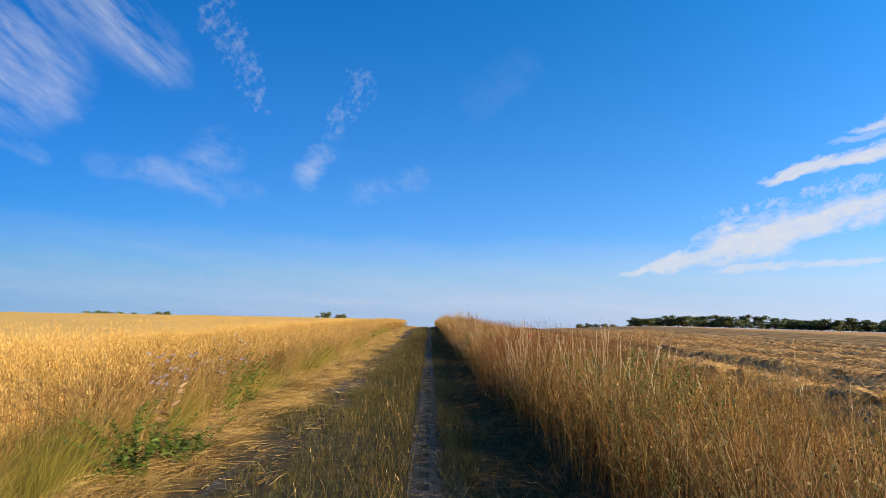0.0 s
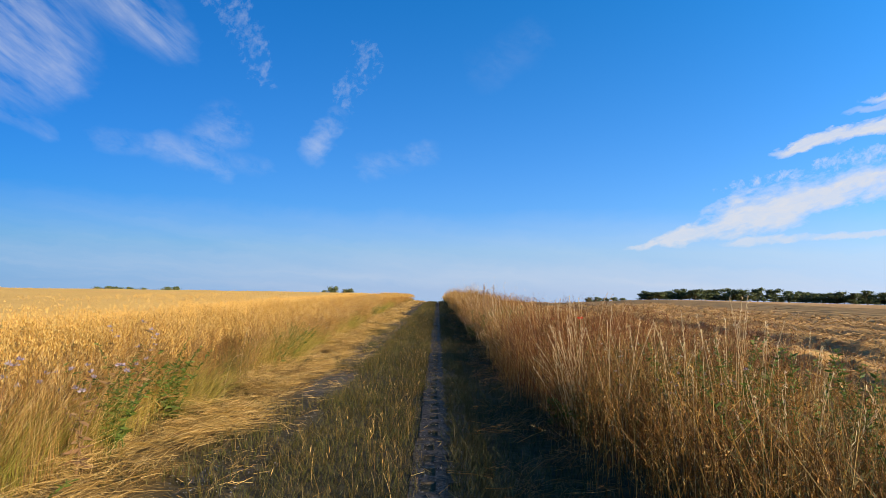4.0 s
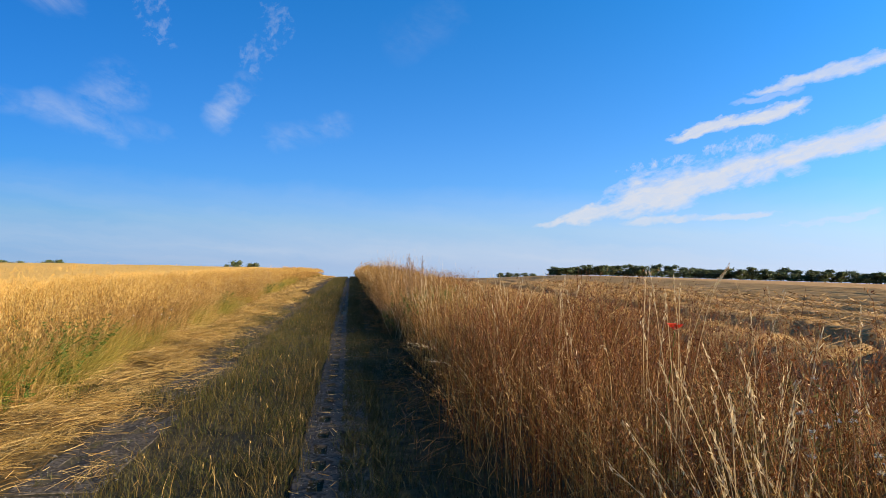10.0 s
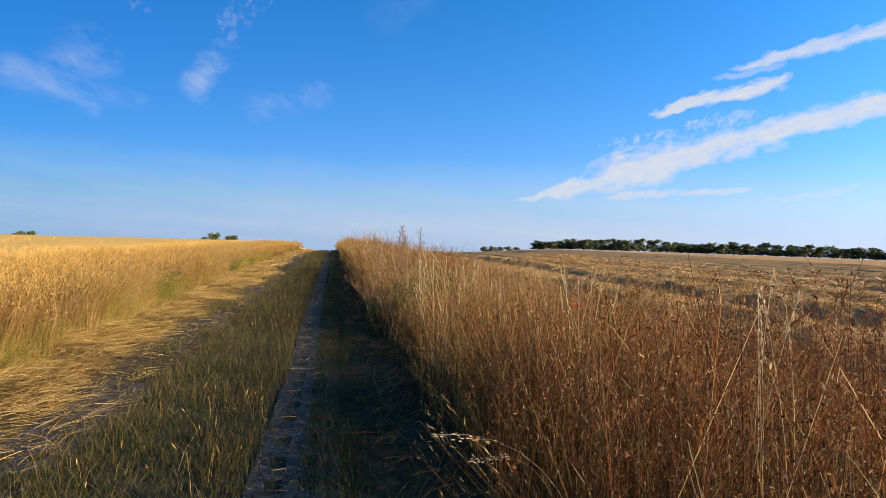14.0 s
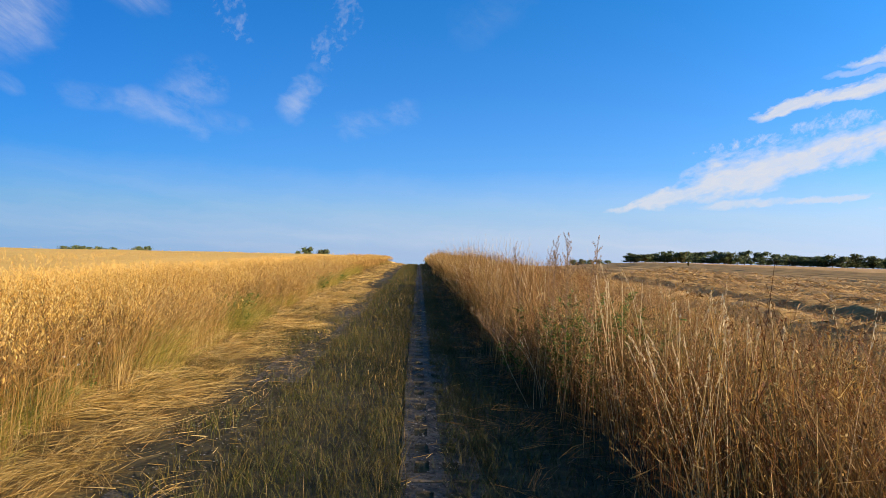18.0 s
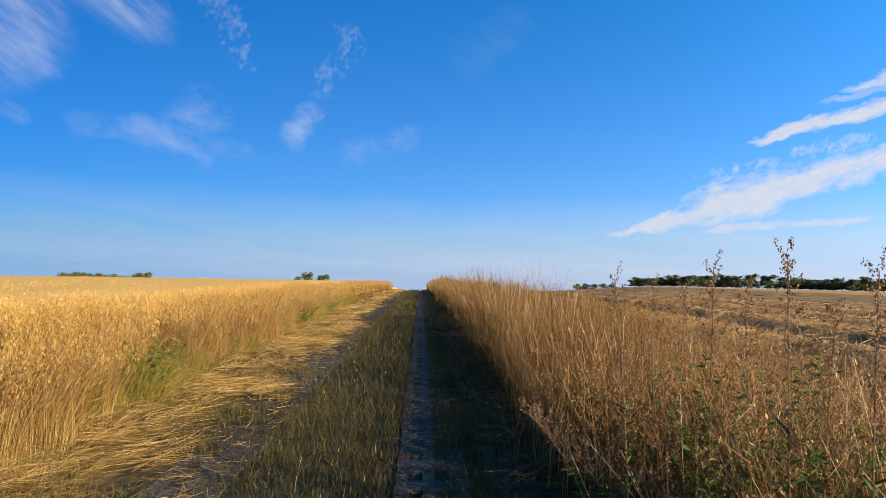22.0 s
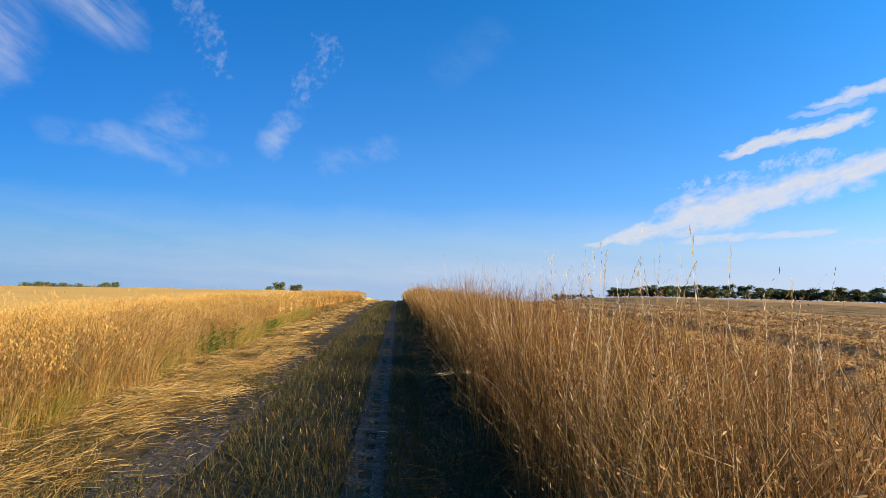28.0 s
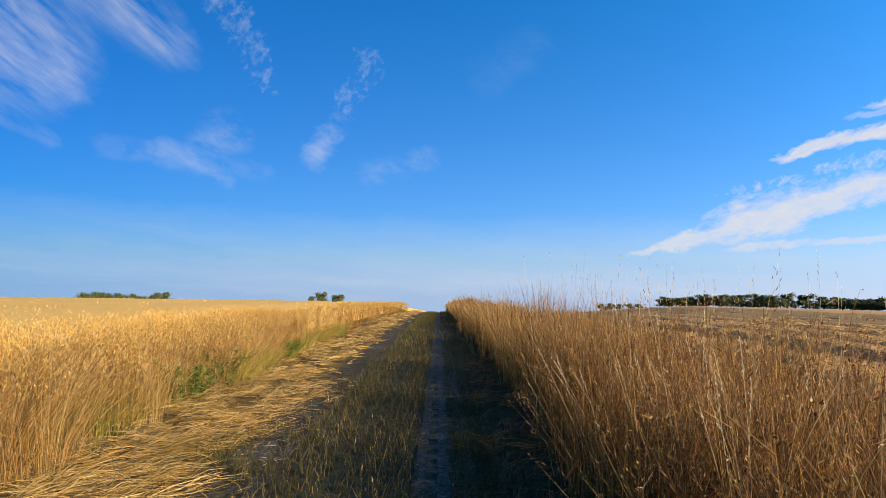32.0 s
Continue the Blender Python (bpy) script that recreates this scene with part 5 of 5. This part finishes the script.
for i, (x, y, h) in enumerate(((1.73, 10.24, 1.24), (2.5, 15.3, 0.98), (2.4, 28.0, 0.75), (2.1, 27.2, 0.8))):
    root = tagged(new("poppy"), "single red poppy flower among the russet weeds", "flower", "poppies")
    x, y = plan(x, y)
    root.matrix_basis = pose(x, y, 0)
    part("stalk", stalk_mesh("stalk", arc(h, 0.06, -0.04), 0.003, 0.0018, M_GREEN), root)
    for k in range(4):
        bm = bmesh.new()
        rows = []
        for r in range(4):
            t = r / 3
            rows.append([bm.verts.new((0.06 + (0.045 * t) * math.cos(1.57 * k + s * 0.75 * t), -0.04 + (0.045 * t) * math.sin(1.57 * k + s * 0.75 * t), h + 0.030 * t**1.7 + 0.004 * abs(s))) for s in (-1, -0.4, 0.4, 1)])
        for p, q in zip(rows, rows[1:]):
            for j in range(3):
                bm.faces.new((p[j], p[j + 1], q[j + 1], q[j]))
        me = bpy.data.meshes.new("petal")
        bm.to_mesh(me)
        bm.free()
        me.materials.append(M_POPPY)
        part("petal", me, root)
for i, (x, y, h) in enumerate(((1.95, 9.15, 1.10), (2.15, 9.5, 1.0), (1.8, 9.4, 0.98), (2.3, 8.4, 1.05), (2.5, 10.0, 1.08))):
    leafy("yarrow", h, 1, 10, 0.06, M_BROWN, "withered yarrow with an off-white flower cluster", "flower", "yarrow in the grass", (x, y), (M_WHITE, 0.022, 4), 0.05, 130 + i)


def bent_stem(base, tip, sag, seed):
    """One long dry grass stem that leans far out, with a seed head at its tip."""
    root = tagged(new("bent_grass_stem"), "single long pale grass stem leaning out of the stand", "grass stem", "leaning grass stems")
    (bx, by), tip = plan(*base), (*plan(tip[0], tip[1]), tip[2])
    root.matrix_basis = pose(bx, by, float(fall(bx, by)))
    n = 9
    d = (tip[0] - bx, tip[1] - by, tip[2])
    path = [(d[0] * (i / n) ** 1.6, d[1] * (i / n) ** 1.6, d[2] * math.sin(1.35 * i / n) / math.sin(1.35) + sag * math.sin(3.1416 * i / n)) for i in range(n + 1)]
    part("stalk", stalk_mesh("stalk", path, 0.0026, 0.0012, M_PLUME), root)
    rng = np.random.default_rng(seed)
    a, b = np.array(path[-3]), np.array(path[-1])
    t = rng.uniform(0, 1, 34)
    c = a + (b - a) * t[:, None] + rng.normal(0, 0.006, (34, 3))
    tagged(part("seed_head", mesh_of("seed_head", *diamonds(c, (b - a) + rng.normal(0, 0.04, (34, 3)), np.full(34, 0.024), np.full(34, 0.0038)), M_PLUME), root), kind="stuff")


for i, (b, t, s) in enumerate((
    ((1.35, 12.5), (0.55, 12.2, 0.90), 0.05), ((1.4, 12.9), (0.75, 12.4, 0.72), 0.03), ((1.45, 25.75), (0.69, 25.33, 0.98), 0.16), ((1.8, 8.1), (1.62, 7.9, 1.32), 0.0),
    ((1.75, 8.4), (1.45, 7.9, 1.22), 0.0), ((1.7, 8.6), (1.5, 8.2, 1.12), 0.0), ((1.9, 7.9), (1.75, 7.6, 1.38), 0.0), ((1.8, 10.9), (1.35, 10.2, 1.15), 0.12), ((1.9, 13.6), (2.2, 13.2, 1.50), 0.0),
    ((2.0, 13.9), (1.7, 13.3, 1.45), 0.05), ((2.0, 14.5), (1.55, 13.8, 1.42), 0.0), ((1.9, 17.6), (1.5, 16.9, 1.4), 0.0), ((2.0, 18.2), (1.6, 17.9, 1.5), 0.0), ((1.7, 26.2), (1.45, 25.5, 1.3), 0.0),
    ((1.75, 27.2), (1.55, 26.4, 1.35), 0.0), ((1.8, 28.4), (1.3, 27.6, 1.3), 0.05), ((1.7, 24.3), (1.5, 23.6, 1.25), 0.0), ((2.3, 26.6), (2.25, 26.3, 1.92), 0.0), ((2.35, 26.4), (2.5, 26.2, 1.84), 0.0),
    ((2.4, 25.6), (2.5, 25.3, 1.78), 0.0), ((1.6, 6.5), (1.35, 6.0, 1.15), 0.0), ((1.65, 6.9), (1.5, 6.3, 1.22), 0.0), ((2.1, 10.6), (2.2, 10.3, 1.62), 0.0), ((2.2, 10.9), (2.35, 10.5, 1.6), 0.0),
    ((-3.1, 10.6), (-2.75, 10.2, 0.7), 0.05), ((-3.1, 27.3), (-2.5, 26.6, 0.62), 0.1), ((-3.2, 11.6), (-2.9, 11.0, 1.0), 0.0),
)):
    bent_stem(b, t, s, 150 + i)


def pale_tuft(x, y, count, tip_low, tip_high, lean, fan, seed):
    """A loose tuft of pale dry stems, each with a narrow ear."""
    rng = np.random.default_rng(seed)
    root = tagged(new("grass_tuft"), "tuft of pale dry grass stems with narrow ears", "grass tuft", "pale grass tufts in the stand")
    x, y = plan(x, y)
    root.matrix_basis = pose(x, y, float(fall(x, y)))
    for k in range(count):
        bx, by = rng.normal(0, 0.05, 2)
        tx, ty, tz = bx + lean[0] + rng.normal(0, fan), by + lean[1] + rng.normal(0, fan), rng.uniform(tip_low, tip_high)
        bow = rng.normal(0, 0.04, 2)
        path = [(bx + (tx - bx) * (i / 7) ** 1.4 + bow[0] * math.sin(3.14 * i / 7), by + (ty - by) * (i / 7) ** 1.4 + bow[1] * math.sin(3.14 * i / 7), tz * i / 7) for i in range(8)]
        stem = part("stem", stalk_mesh("stem", path, 0.0026, 0.0014, M_PLUME), root)
        a, b = np.array(path[-2]), np.array(path[-1])
        n = 16
        t = rng.uniform(0.1, 1.15, n)
        c = a + (b - a) * t[:, None] + rng.normal(0, 0.004, (n, 3))
        tagged(part("ear", mesh_of("ear", *diamonds(c, (b - a) + rng.normal(0, 0.05, (n, 3)), np.full(n, 0.028), np.full(n, 0.0055)), M_PLUME), stem), kind="stuff")


for i, (x, y, n, lo, hi, lean, fan) in enumerate((
    (1.46, 9.0, 30, 0.7, 1.30, (-0.22, 0.05), 0.17), (2.25, 7.0, 7, 1.35, 1.6, (0.0, 0.0), 0.06), (1.75, 7.0, 4, 1.3, 1.46, (-0.04, 0.0), 0.08), (1.97, 7.0, 5, 1.25, 1.48, (0.0, 0.0), 0.08), (2.5, 7.0, 4, 1.2, 1.40, (0.0, 0.05), 0.10), (2.8, 7.1, 3, 1.2, 1.38, (0.0, 0.0), 0.06), (1.7, 16.6, 9, 0.9, 1.25, (-0.25, 0.1), 0.16), (2.3, 17.0, 9, 1.05, 1.30, (-0.15, -0.1), 0.14), (1.7, 29.5, 6, 1.0, 1.2, (-0.35, 0.1), 0.10), (2.0, 29.2, 5, 1.1, 1.3, (-0.2, 0.1), 0.08), (2.5, 29.4, 4, 1.2, 1.4, (-0.15, 0.1), 0.08), (1.6, 7.9, 7, 1.2, 1.5, (0.0, 0.1), 0.14), (1.9, 4.8, 9, 1.2, 1.5, (0.0, 0.0), 0.18), (1.75, 10.2, 9, 1.2, 1.54, (-0.03, 0.0), 0.08), (1.3, 19.1, 7, 0.55, 1.0, (-0.05, 0.6), 0.22), (1.75, 18.1, 10, 1.2, 1.5, (-0.05, 0.1), 0.14),
    (2.0, 17.6, 8, 1.1, 1.45, (0.1, 0.0), 0.15), (1.7, 25.2, 9, 1.15, 1.42, (0.0, -0.05), 0.12), (1.6, 24.4, 5, 0.9, 1.15, (0.05, -0.1), 0.14), (2.05, 23.9, 7, 1.35, 1.6, (0.05, 0.0), 0.12),
    (2.1, 14.2, 8, 1.15, 1.5, (-0.05, -0.1), 0.16), (1.8, 5.8, 9, 0.85, 1.2, (-0.05, -0.05), 0.15), (2.0, 12.3, 6, 1.25, 1.5, (0.0, 0.0), 0.1), (1.5, 16.3, 6, 0.9, 1.3, (-0.1, 0.1), 0.15),
    (2.3, 7.4, 8, 0.9, 1.25, (0.0, 0.0), 0.16), (1.85, 21.6, 7, 1.0, 1.35, (-0.1, 0.2), 0.16), (1.7, 27.6, 8, 1.2, 1.5, (-0.05, -0.1), 0.14),
)):
    pale_tuft(x, y, n, lo, hi, lean, fan, 300 + i)

for i, (x, y, h) in enumerate(((1.75, 8.2, 0.85), (1.95, 7.6, 0.95), (2.2, 7.9, 0.9), (2.1, 6.9, 1.05))):
    leafy("lilac_flower", h, 3, 10, 0.05, M_GREEN, "small lilac flower on a thin stalk among the weeds", "flower", "lilac flowers in the grass", (x, y), (M_LILAC, 0.024, 1), 0.12, 400 + i)
